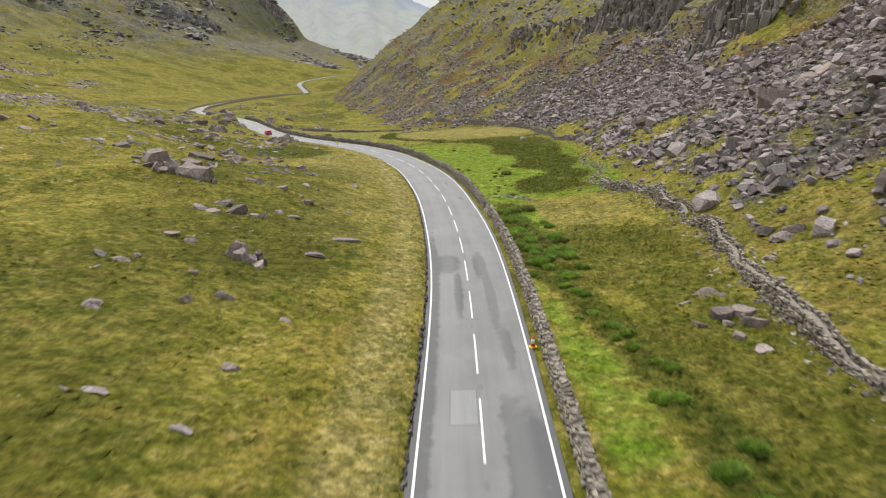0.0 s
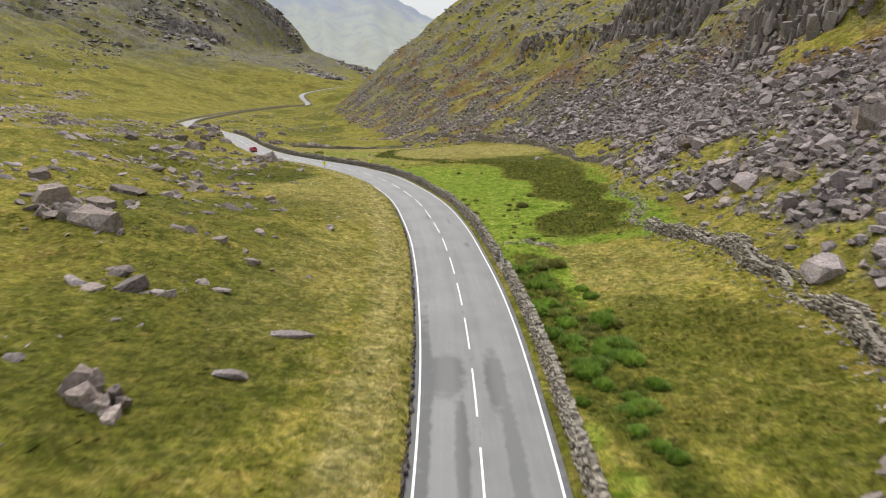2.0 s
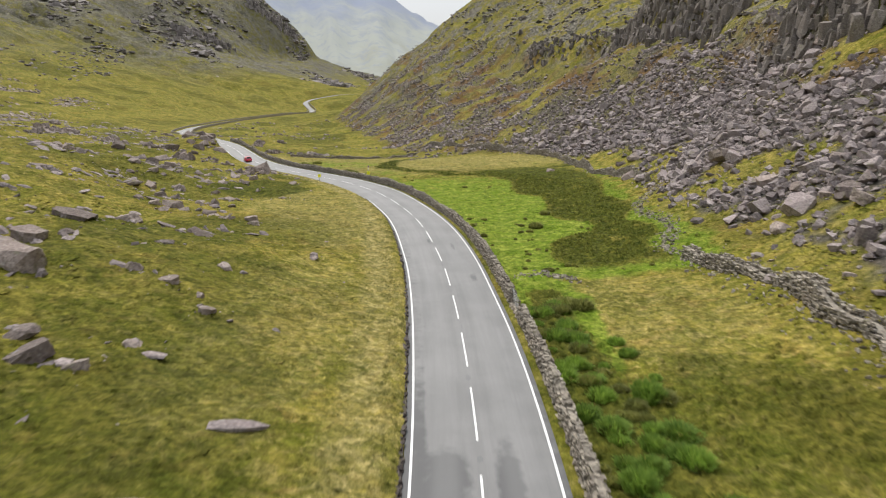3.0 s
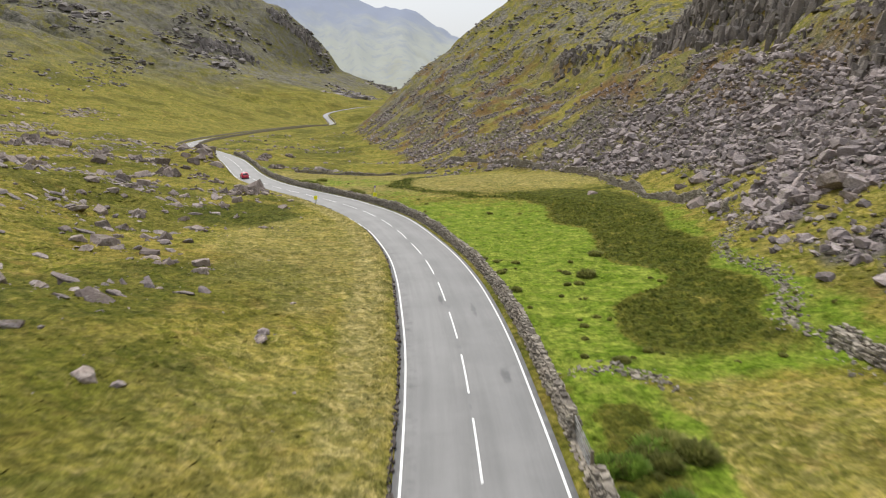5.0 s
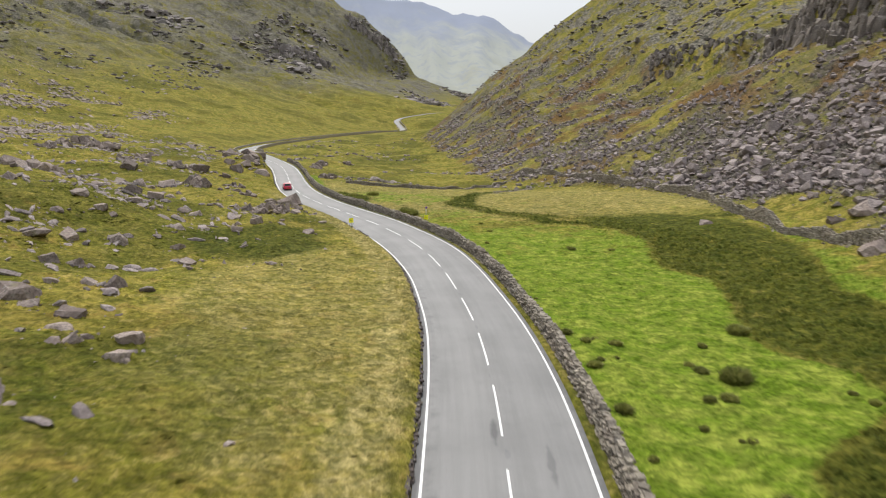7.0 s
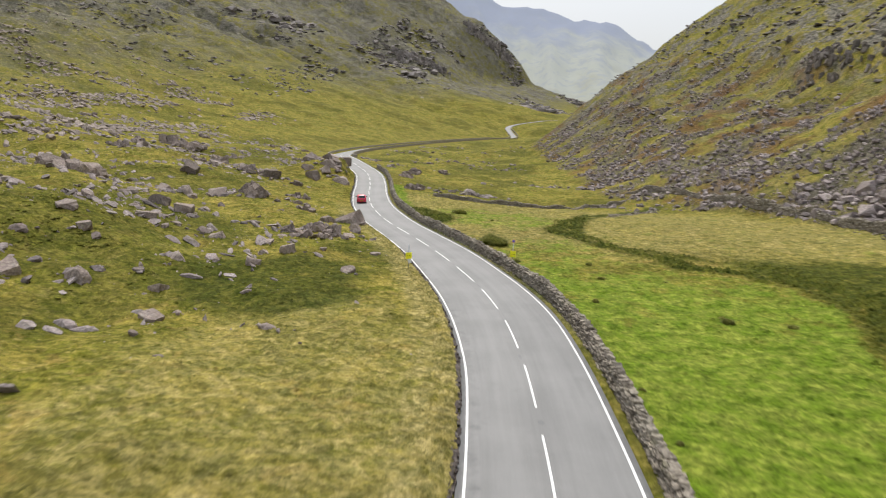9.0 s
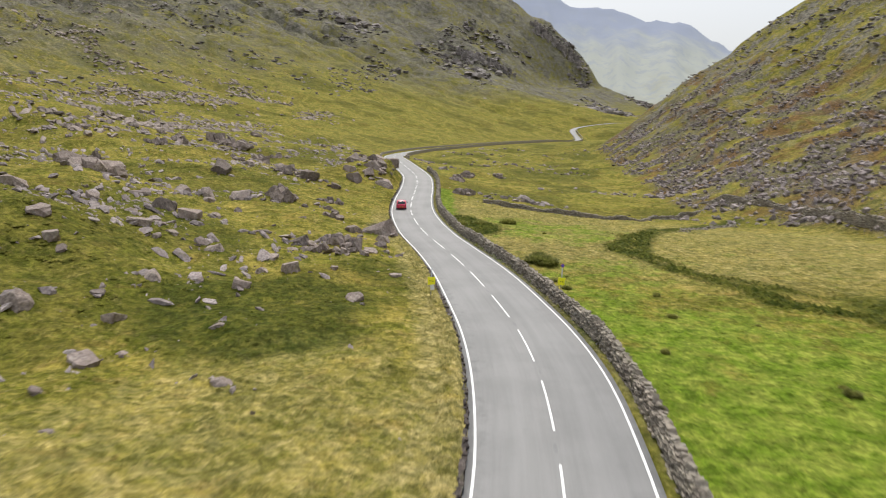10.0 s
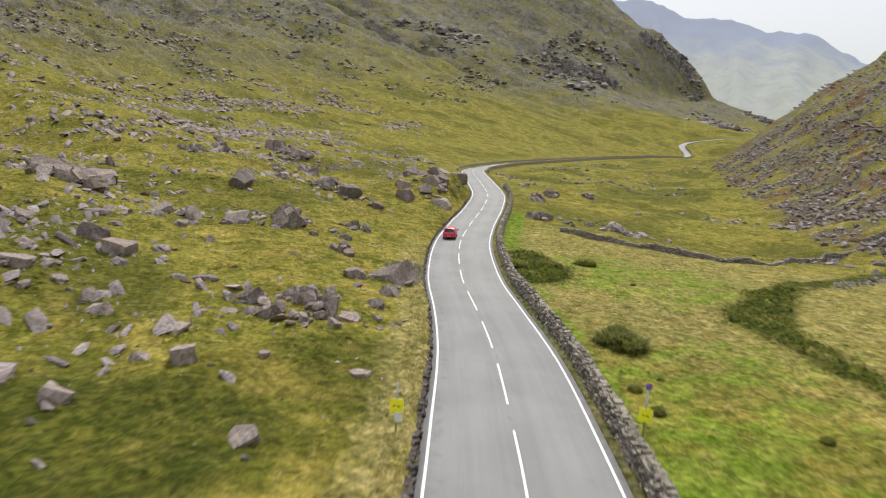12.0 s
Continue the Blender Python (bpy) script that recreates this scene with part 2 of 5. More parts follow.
# from the middle to each white edge line: the road widens in its bends
half_left = curve([-600, 20, 52, 73, 88, 110, 128, 139, 149, 160, 172, 181, 194, 250, 2400], [3.15, 3.15, 3.1, 3.45, 3.6, 3.75, 3.6, 3.6, 3.9, 3.95, 3.6, 3.35, 3.2, 3.15, 3.1])
half_right = curve([-600, 20, 40, 52, 74, 88, 109, 128, 139, 150, 162, 172, 181, 198, 214, 250, 2400], [3.0, 3.0, 3.2, 3.3, 3.45, 3.4, 3.6, 3.45, 3.5, 3.7, 3.6, 3.65, 3.5, 3.6, 3.5, 3.3, 3.1])


def road_slope(y):
    return road_x(np.asarray(y) + 0.5) - road_x(np.asarray(y) - 0.5)


def lattice(i, j, seed):
    h = (i * 374761393 + j * 668265263 + seed * 982451653) & 0x7fffffff
    h = ((h ^ (h >> 13)) * 1274126177) & 0x7fffffff
    return (h ^ (h >> 16)) & 0xffff


def perlin(x, y, seed=0):
    """Gradient noise, about -0.7 to 0.7."""
    xi, yi = np.floor(x).astype(np.int64), np.floor(y).astype(np.int64)
    xf, yf = x - xi, y - yi

    def g(i, j):
        a = lattice(xi + i, yi + j, seed) * (2 * math.pi / 65536)
        return np.cos(a) * (xf - i) + np.sin(a) * (yf - j)
    su, sv = xf * xf * xf * (xf * (xf * 6 - 15) + 10), yf * yf * yf * (yf * (yf * 6 - 15) + 10)
    a, b = g(0, 0) + su * (g(1, 0) - g(0, 0)), g(0, 1) + su * (g(1, 1) - g(0, 1))
    return a + sv * (b - a)


def fractal(x, y, size, octaves=4, seed=0, ridged=False):
    total, amp = 0, 1.0
    for k in range(octaves):
        n = perlin(x / size * 2 ** k, y / size * 2 ** k, seed + k)
        total = total + amp * ((0.35 - np.abs(n)) if ridged else n)
        amp *= 0.5
    return total


def soft(v, a, w):
    """A ramp that starts at a, rounded over w."""
    t = np.clip((v - a) / w, -30, 30)
    return np.where(t > 20, v - a, w * np.log1p(np.exp(t)))


def step(v, a, b):
    t = np.clip((v - a) / (b - a), 0, 1)
    return t * t * (3 - 2 * t)


def cliffs(y):
    """How boldly the band of cliff stands out along the hillside."""
    return 0.30 + 0.75 * np.maximum.reduce([np.exp(-((y - 152) / 15) ** 2), np.exp(-((y - 246) / 22) ** 2), 0.4 * np.exp(-((y - 338) / 30) ** 2)])


def height(x, y):
    x, y = np.asarray(x, float), np.asarray(y, float)
    u = x - road_x(y)
    zr = road_z(y)
    k = 1 / np.sqrt(1 + road_slope(y) ** 2)
    v, p = -u, u * k
    vl, pr = -p - half_left(y), p - half_right(y)       # beyond the edge lines
    # the side of the left-hand mountain
    rise = (left_s0(y) * soft(vl, 1.0, 0.8) + (left_s1(y) - left_s0(y)) * soft(v, left_u1(y), 5)
            + (left_s2(y) - left_s1(y)) * soft(v, left_u2(y), np.minimum(0.15 * left_u2(y), 16)))
    lump = fractal(x, y, 26, 4, 3) * 2.2 * step(v, 10, 40) + fractal(x, y, 7, 3, 11) * 0.45 * step(v, 5, 12)
    lump = lump + fractal(x, y, 150, 5, 5, True) * 0.10 * np.clip(v - 90, 0, 320)
    lump = lump + fractal(x, y, 45, 4, 7, True) * (5.0 + 6 * step(v, 130, 300) * (1 - step(y, 900, 1200))) * step(v, 110, 260)
    lump = lump + fractal(x, y, 24, 3, 17, True) * 5.5 * step(v, 120, 230) * (1 - step(y, 900, 1250))
    lump = lump + 4.2 * np.exp(-((x + 79) / 8) ** 2 - ((y - 243) / 17) ** 2) * step(vl, 0.6, 3.5)     # knoll in the bend
    lump = lump + 1.7 * np.exp(-((x + 31) / 12) ** 2 - ((y - 77) / 15) ** 2) + 1.9 * np.exp(-((x + 51) / 14) ** 2 - ((y - 109) / 16) ** 2)     # rocky knolls on the bank
    left = zr + 0.30 * step(vl, 0.45, 1.0) + rise + lump
    # the field and the scree on the other side
    fx, fz = foot_x(y), foot_z(y)
    span = np.maximum(fx - road_x(y) - 5, 8)
    s = np.clip((u - 5) / span, 0, 1)
    field = zr - 0.35 * step(pr, 0.9, 2.0) + (fz - zr + 0.35) * s
    field = field - 0.8 * np.sin(math.pi * s) * step(y, 20, 150) + fractal(x, y, 9, 3, 21) * 0.4 * step(u, 5, 9) + fractal(x, y, 34, 4, 23) * 2.6 * step(y, 215, 280) * step(u, 8, 25)
    d = x - fx
    w = scree_w(y)
    hill = scree_s(y) * soft(d, 0, 2.0) + (upper_s(y) - scree_s(y)) * soft(d, w + 12, 8)
    wob = fractal(x, y, 40, 4, 31)
    crag = 12.0 * cliffs(y) * step(d + 5 * wob, w, w + 4.5) + 8.0 * step(d + 26 * wob, w + 62, w + 70)
    up = step(d, 3, 40)
    hill = hill + crag * step(y, -50, 60) * (1 - step(y, 390, 460)) + up * (fractal(x, y, 45, 5, 41) * 4.5 + fractal(x, y, 14, 4, 51, True) * (1.2 + 2.2 * step(y, 190, 300)))
    hill = hill + np.clip(d - 60, 0, 300) * 0.09 * fractal(x, y, 120, 5, 61, True)
    right = field + hill
    z = np.where(u < 0, left, right)
    return z - 0.25 * step(-np.maximum(vl, pr), -0.5, -0.25)       # bed of the road


def ground_at(x, y):
    return float(height(np.array([x]), np.array([y]))[0])


def mesh_from(name, co, faces, mat=None, smooth=True):
    me = bpy.data.meshes.new(name)
    me.from_pydata(co.tolist() if hasattr(co, "tolist") else co, [], faces.tolist() if hasattr(faces, "tolist") else faces)
    if mat:
        me.materials.append(mat)
    me.polygons.foreach_set("use_smooth", [smooth] * len(me.polygons))
    return me


def spread(near, step0, far, grow):
    """Distances 0..near at even steps, then growing to far."""
    out = list(np.arange(0, near, step0))
    d = step0
    while out[-1] < far:
        d *= grow
        out.append(out[-1] + d)
    return np.array(out)


def line_distance(x, y, pts):
    """Distance from the polyline pts in plan."""
    best = np.full(np.shape(x), 1e9)
    for (ax, ay), (bx, by) in zip(pts, pts[1:]):
        dx, dy = bx - ax, by - ay
        t = np.clip(((x - ax) * dx + (y - ay) * dy) / (dx * dx + dy * dy), 0, 1)
        best = np.minimum(best, np.hypot(x - ax - t * dx, y - ay - t * dy))
    return best


def blob(x, y, cx, cy, rx, ry, turn=0.0):
    c, s = math.cos(radians(turn)), math.sin(radians(turn))
    dx, dy = x - cx, y - cy
    r = np.hypot((dx * c + dy * s) / rx, (-dx * s + dy * c) / ry) + 0.35 * fractal(x, y, 8, 3, 77)
    return 1 - step(r, 0.75, 1.15)


def covers(x, y):
    """How far each kind of ground cover takes hold at places in plan."""
    u, d = x - road_x(y), x - foot_x(y)
    w = scree_w(y)
    n = fractal(x, y, 30, 4, 91)
    on_right = step(u, 4, 6)
    field = on_right * (1 - step(d, -4, 2))
    straw = (0.58 + 0.16 * step(y, 60, 110)) * (1 - step(np.abs(u + half_left(y) + 2.5 + 0.8 * n), 0.9, 2.4)) * step(y, 0, 20) * (1 - step(y, 190, 210))
    straw = np.maximum.reduce([straw, 0.38 * blob(x, y, -20, 125, 9, 24, 20), 0.25 * blob(x, y, -11, 75, 5, 20, 0)])
    straw = np.maximum(straw, 0.5 * field * step(y, 172, 190) * (1 - step(y, 222, 240)))
    straw = np.maximum(straw, field * 0.22 * blob(x, y, 16, 82, 7, 12))
    bank = curve([90, 96, 103, 108, 114, 119, 124, 129, 138, 144, 148, 158, 166, 174, 180], [13, 12.3, 11.5, 12.7, 17.5, 18, 14.2, 13.6, 15, 15, 11.8, 11.2, 9, 5.3, 4])
    rim = curve([90, 103, 112, 118, 128, 135, 146, 161, 170, 178, 186], [24, 22, 25, 23, 26, 24.6, 26, 26, 23.5, 19.5, 8.7])
    wet = step(x - bank(y) + 1.5 * n, -0.8, 1.2) * step(y, 94, 99) * (1 - step(y + 3 * n, 178, 186)) * (1 - 0.85 * step(x - rim(y) + 1.5 * n, -1.0, 0.8))
    lush = field * np.maximum.reduce([0.9 * step(y, 168, 175) * (1 - step(y, 238, 250)) * (1 - step(u - half_right(y), 3.0, 7.0)),step(y, 90, 95) * (1 - 0.3 * step(y, 132, 156) - 0.5 * step(y, 160, 182)), blob(x, y, 8, 77, 3.8, 19), 0.5 * blob(x, y, -30, 205, 14, 12), 0.6 * blob(x, y, 8, 38, 4, 16), 0.45 * blob(x, y, -16, 178, 9, 12)])
    ditch = line_distance(x, y, [(14, 15), (13.3, 24.6), (12.2, 36.6), (10.9, 44.7), (9.6, 56.7), (8.4, 67), (8, 80), (8.4, 88)])
    brook = line_distance(x, y, [(16, 163), (9, 172.5), (1, 175), (-8, 184), (-14, 191.5), (-17.2, 199), (-16.5, 212), (-12, 225), (-3.5, 250)])
    arm = line_distance(x, y, [(24, 176), (13, 177), (0, 181), (-8, 184)])
    rush = field * np.maximum.reduce([0.85 * (1 - step(ditch + 1.5 * n, 0.7, 2.2)), 0.9 * wet, 0.95 * (1 - step(brook + 2.6 * n + 1.2 * fractal(x, y, 7, 3, 93), 0.5, 1.9)), 0.8 * (1 - step(arm + 2.2 * n, 0.4, 1.5)),
                                      0.55 * blob(x, y, 17, 60, 7, 15), 0.55 * blob(x, y, 18, 34, 7, 15), blob(x, y, -40, 203, 3.6, 9, 35), 0.8 * blob(x, y, -23.5, 182, 1.6, 1.2)])
    rush = np.maximum(rush, 0.5 * (1 - on_right) * step(fractal(x, y, 34, 3, 17), 0.14, 0.3) * step(-u, 8, 16))
    damp_left = np.maximum.reduce([0.6 * blob(x, y, -15, 56, 8, 16), 0.5 * blob(x, y, -19, 84, 6, 7), 0.55 * blob(x, y, -30, 165, 7, 5), 0.85 * blob(x, y, -34, 150, 9, 9), 0.65 * blob(x, y, -27, 96, 9, 14), 0.65 * blob(x, y, -58, 163, 14, 6, -20), 0.4 * blob(x, y, -76, 190, 16, 6, -20), 0.3 * blob(x, y, -24, 74, 8, 12)])
    rush = np.maximum(rush, damp_left * step(-u, 6, 9))
    rush = np.maximum(rush, 0.6 * field * step(y, 228, 262) * step(fractal(x, y * 0.6, 26, 5, 211), -0.12, 0.2) * step(u, 8, 16))
    pr = u / np.sqrt(1 + road_slope(y) ** 2) - half_right(y)
    rush = np.maximum(rush, 0.35 * step(pr, 0.2, 0.4) * (1 - step(pr, 1.2, 1.5)))
    dirt = on_right * 0.9 * (1 - step(pr, 0.8, 1.0)) * (1 - step(y, 270, 290))
    dirt = np.maximum(dirt, blob(x, y, -45.6, 188.5, 2.6, 3.4, 35))     # gravel lay-by
    lush = lush * (1 - rush)
    rust = 0.9 * on_right * step(d, -3, 4) * (1 - step(d, w * 0.6, w * 0.95)) * step(y, 190, 270) + on_right * step(d, w * 0.5, w * 0.7) * (1 - step(d, w, w + 14)) * 0.75
    scree = on_right * step(d + 5 * n, -1, 5) * (1 - step(d + 24 * n, w - 6, w + 6)) * (1 - 0.25 * step(y, 190, 280))
    patch = fractal(x, y, 15, 4, 121)
    near = 0.10 + 0.90 * step(patch + 0.030 * (d - 9) + 0.004 * (y - 100), -0.22, 0.02)
    far = 0.95 * step(fractal(x, y, 15, 5, 123) + 0.003 * (w * 0.5 - d), -0.16, 0.08)
    scree = scree * (near + (far - near) * step(y, 165, 265))
    crag = on_right * step(d, w - 4, w + 6) * 0.85 + on_right * step(d, 4, 20) * step(y, 200, 260) * 0.3 + on_right * step(y, 380, 470) * step(d, 5, 30)
    high = np.maximum(step(-u, 110, 330), step(y, 480, 900) * step(-u, 70, 190))
    crag = np.maximum(np.clip(crag, 0, 1), (1 - on_right) * high * 0.9)
    heath = (1 - on_right) * high * 0.95 + on_right * step(d, 60, 160) * 0.3
    return dict(dirt=dirt, heath=heath, straw=straw, lush=lush, rush=rush, rust=np.clip(rust, 0, 1), scree=scree, crag=crag)


def build_ground():
    left = spread(62, 0.62, 1900, 1.03)
    right = spread(70, 0.62, 1500, 1.03)
    fine = np.arange(2.9, 6.0, 0.16)
    us = np.unique(np.concatenate([-left[(left < 2.9) | (left > 6)], right[(right < 2.9) | (right > 6)], -fine, fine]))
    ys = np.concatenate([-spread(10, 4, 560, 1.25)[::-1][:-1] + 5, 5 + spread(225, 0.7, 2380, 1.012)])
    yy, uu = np.meshgrid(ys, us, indexing="ij")
    xx = uu + road_x(yy)
    zz = height(xx, yy)
    ny, nx = xx.shape
    idx = np.arange(ny * nx).reshape(ny, nx)
    faces = np.stack([idx[:-1, :-1], idx[:-1, 1:], idx[1:, 1:], idx[1:, :-1]], -1).reshape(-1, 4)
    me = mesh_from("ground", np.stack([xx, yy, zz], -1).reshape(-1, 3), faces, M_GROUND)
    for name, v in covers(xx, yy).items():
        a = me.attributes.new(name, "FLOAT", "POINT")
        a.data.foreach_set("value", v.reshape(-1).astype(np.float32))
    return tagged(new("ground", me), "rough hill grass, rushes and scree over a glacial valley floor", "ground", kind="structure")


build_ground()


def damp_at(u, y):
    """Where the asphalt is darker: damp streaks, old tar and the road's edges."""
    def patch(cu, cy, ru, ry):
        return 1 - step(np.hypot((u - cu) / ru, (y - cy) / ry), 0.2, 1.3)
    d = np.maximum.reduce([patch(1.55, 49, 0.55, 12), patch(1.2, 58, 0.8, 6), patch(-1.6, 58.5, 1.5, 4.5), patch(-0.9, 50, 0.5, 8), patch(2.0, 39, 0.5, 5), patch(1.9, 105, 0.3, 2.4), patch(2.3, 92, 0.3, 2.0), patch(-0.5, 108, 0.25, 2)])
    d = np.maximum(d, 0.9 * step(u, 0.4, 1.3) * (1 - step(y + 1.5 * u, 31, 39)))
    d = np.maximum(d, 0.8 * step(-u, half_left(y) - 1.0, half_left(y) - 0.5) * (1 - 0.5 * step(y, 60, 75)))
    d = np.maximum(d, 1.2 * step(-u, half_left(y) + 0.05, half_left(y) + 0.12))
    return np.maximum(d, 0.75 * step(u, half_right(y) - 0.25, half_right(y) + 0.15))


def strip(name, u0, u1, y0, y1, lift, mat, every=1.0, cuts=1, mark=False):
    """A band that follows the road between two offsets from its middle."""
    n = max(2, int((y1 - y0) / every) + 1)
    ys = np.linspace(y0, y1, n)
    slope = (road_x(ys + 0.5) - road_x(ys - 0.5))
    k = 1 / np.sqrt(1 + slope ** 2)
    co, faces, across = [], [], []
    for c in range(cuts + 1):
        a, b = (f(ys) if callable(f) else np.full(n, float(f)) for f in (u0, u1))
        u = a + (b - a) * c / cuts
        co.append(np.stack([road_x(ys) + u * k, ys - u * slope * k, road_z(ys) + lift - 0.012 * np.abs(u)], -1))
        across.append(u)
    for c in range(cuts):
        for i in range(n - 1):
            faces.append((c * n + i, (c + 1) * n + i, (c + 1) * n + i + 1, c * n + i + 1))
    me = mesh_from(name, np.concatenate(co), faces, mat)
    if mark:
        me.attributes.new("across", "FLOAT", "POINT").data.foreach_set("value", np.concatenate(across).astype(np.float32))
        wet = np.concatenate([damp_at(u, ys) for u in across]) if cuts > 1 else np.zeros(2 * n)
        me.attributes.new("damp", "FLOAT", "POINT").data.foreach_set("value", wet.astype(np.float32))
    return me


road = tagged(new("road", strip("road", lambda y: -half_left(y) - 0.35, lambda y: half_right(y) + 0.35, -80, 860, 0.03, M_ASPHALT, 0.6, 24, True)), "narrow grey asphalt mountain road with worn surface", "road", kind="structure")


# ---- shared builders ----
def part(name, bm, mat, parent=None, label="", smooth=False):
    me = bpy.data.meshes.new(name)
    bm.normal_update()
    bm.to_mesh(me)
    bm.free()
    me.materials.append(mat)
    me.polygons.foreach_set("use_smooth", [smooth] * len(me.polygons))
    ob = new(name, me)
    ob.parent = parent
    return tagged(ob, label)


def box(bm, sx, sy, sz, m=Matrix(), bevel=0.0):
    made = bmesh.ops.create_cube(bm, size=1.0, matrix=m @ Matrix.Diagonal((sx, sy, sz, 1)))
    if bevel:
        edges = list({e for v in made["verts"] for e in v.link_edges})
        bmesh.ops.bevel(bm, geom=edges, offset=bevel, segments=2, profile=0.6, affect="EDGES")
    return bm


def tube(bm, r0, r1, length, m=Matrix(), n=16):
    bmesh.ops.create_cone(bm, cap_ends=True, segments=n, radius1=r0, radius2=r1, depth=length, matrix=m)
    return bm


def hull_rock(seed, flat=0.6, n=15):
    """Corner points and triangles of an angular block about 1 across, its foot at z = -0.25."""
    rng = random.Random(seed)
    bm = bmesh.new()
    for _ in range(n):
        p = Vector([rng.uniform(-1, 1) for _ in range(3)])
        k = max(abs(c) for c in p)
        p = p / k * rng.uniform(0.8, 1.0)
        bm.verts.new((p.x * 0.5, p.y * 0.5 * rng.uniform(0.7, 1), p.z * 0.5 * flat))
    res = bmesh.ops.convex_hull(bm, input=bm.verts)
    bmesh.ops.delete(bm, geom=[g for g in res["geom_interior"] if isinstance(g, bmesh.types.BMVert)], context="VERTS")
    bmesh.ops.triangulate(bm, faces=bm.faces)
    bm.verts.index_update()
    co = np.array([v.co[:] for v in bm.verts])
    tri = np.array([[v.index for v in f.verts] for f in bm.faces])
    bm.free()
    return co, tri


def split_block(seed):
    """An angular block about 1 across, split along joints: a box cut by random planes."""
    rng = random.Random(seed)
    bm = bmesh.new()
    bmesh.ops.create_cube(bm, size=1.0, matrix=Matrix.Diagonal((1, rng.uniform(0.6, 0.95), rng.uniform(0.4, 0.7), 1)))
    for _ in range(11):
        nrm = Vector([rng.gauss(0, 1) for _ in range(3)]).normalized()
        reach = max(v.co.dot(nrm) for v in bm.verts)
        bmesh.ops.bisect_plane(bm, geom=bm.verts[:] + bm.edges[:] + bm.faces[:], plane_co=nrm * reach * rng.uniform(0.58, 0.92), plane_no=nrm, clear_outer=True)
        bmesh.ops.holes_fill(bm, edges=[e for e in bm.edges if e.is_boundary], sides=0)
    return bm


def plain_mesh(bm):
    bmesh.ops.triangulate(bm, faces=bm.faces)
    bm.verts.index_update()
    out = np.array([v.co[:] for v in bm.verts]), np.array([[v.index for v in f.verts] for f in bm.faces])
    bm.free()
    return out


ROCKS = [hull_rock(i, 0.45 + 0.06 * (i % 8)) for i in range(7)] + [plain_mesh(split_block(50 + i)) for i in range(9)]
FIELDSTONES = []
for i in range(14):
    wild = random.Random(500 + i)
    bm = bmesh.new()
    bmesh.ops.create_icosphere(bm, subdivisions=1, radius=0.5)
    for v in bm.verts:
        big = max(abs(c) for c in v.co)
        v.co = v.co * (0.7 + 0.3 * 0.5 / big) * (1 + 0.35 * noise.noise(v.co * 2.4 + Vector((i * 4.1, 0, 2)))) * wild.uniform(0.93, 1.07)
        v.co = Vector((v.co.x * 1.1, v.co.y * (0.7 + 0.05 * (i % 5)), v.co.z * 0.62))
    for _ in range(5):
        nrm = Vector([wild.gauss(0, 1) for _ in range(3)]).normalized()
        reach = max(v.co.dot(nrm) for v in bm.verts)
        bmesh.ops.bisect_plane(bm, geom=bm.verts[:] + bm.edges[:] + bm.faces[:], plane_co=nrm * reach * wild.uniform(0.5, 0.8), plane_no=nrm, clear_outer=True)
        bmesh.ops.holes_fill(bm, edges=[e for e in bm.edges if e.is_boundary], sides=0)
    FIELDSTONES.append(plain_mesh(bm))
PEBBLES = [hull_rock(40 + i, 0.5 + 0.05 * i, 9) for i in range(8)]


def turns(yaw, tip, roll):
    """Rotation matrices from arrays of angles."""
    c, s = np.cos, np.sin
    o, l = np.zeros_like(yaw), np.ones_like(yaw)
    rz = np.array([[c(yaw), -s(yaw), o], [s(yaw), c(yaw), o], [o, o, l]])
    rx = np.array([[l, o, o], [o, c(tip), -s(tip)], [o, s(tip), c(tip)]])
    ry = np.array([[c(roll), o, s(roll)], [o, l, o], [-s(roll), o, c(roll)]])
    return np.einsum("ijn,jkn,kln->nil", rz, rx, ry)


def joined(name, kinds, which, at, size, rot, mat):
    """One mesh of many blocks: kinds are (corners, faces), which picks one for each place."""
    cos, fcs, base = [], [], 0
    for k, (co, tri) in enumerate(kinds):
        sel = np.nonzero(which == k)[0]
        if not len(sel):
            continue
        p = np.einsum("nij,nvj->nvi", rot[sel], co[None] * size[sel][:, None, :]) + at[sel][:, None, :]
        cos.append(p.reshape(-1, 3))
        fcs.append((tri[None] + (np.arange(len(sel)) * len(co))[:, None, None]).reshape(-1, tri.shape[1]) + base)
        base += len(sel) * len(co)
    return mesh_from(name, np.concatenate(cos), np.concatenate(fcs), mat, False)


def rock_field(name, xs, ys, sizes, rng, mat=None, sink=0.12, flat=(0.6, 1.1), tilt=0.5, kinds=None, bedded=False):
    n = len(xs)
    zs = height(xs, ys)
    size = np.stack([sizes, sizes * rng.uniform(0.6, 1.1, n), sizes * rng.uniform(*flat, n)], -1)
    at = np.stack([xs, ys, zs + size[:, 2] * (0.22 - sink)], -1)
    rot = turns(rng.uniform(0, 6.28, n), rng.normal(0, tilt, n) * 0.6, rng.normal(0, tilt, n) * 0.6)
    if bedded:          # slabs that all lie along the same bedding
        size = size * np.array([1.5, 0.85, 0.8])
        rot = turns(rng.normal(-0.35, 0.4, n), rng.normal(0.1, 0.2, n), rng.normal(0.22, 0.18, n))
    kinds = kinds or ROCKS
    which = np.where(sizes < 0.9, len(kinds) + rng.integers(0, len(PEBBLES), n), rng.integers(0, len(kinds), n))
    return joined(name, kinds + PEBBLES, which, at, size, rot, mat or M_ROCKS)


# ---- road markings ----
def road_part(name, me, label=""):
    ob = new(name, me)
    ob.parent = road
    return tagged(ob, label)


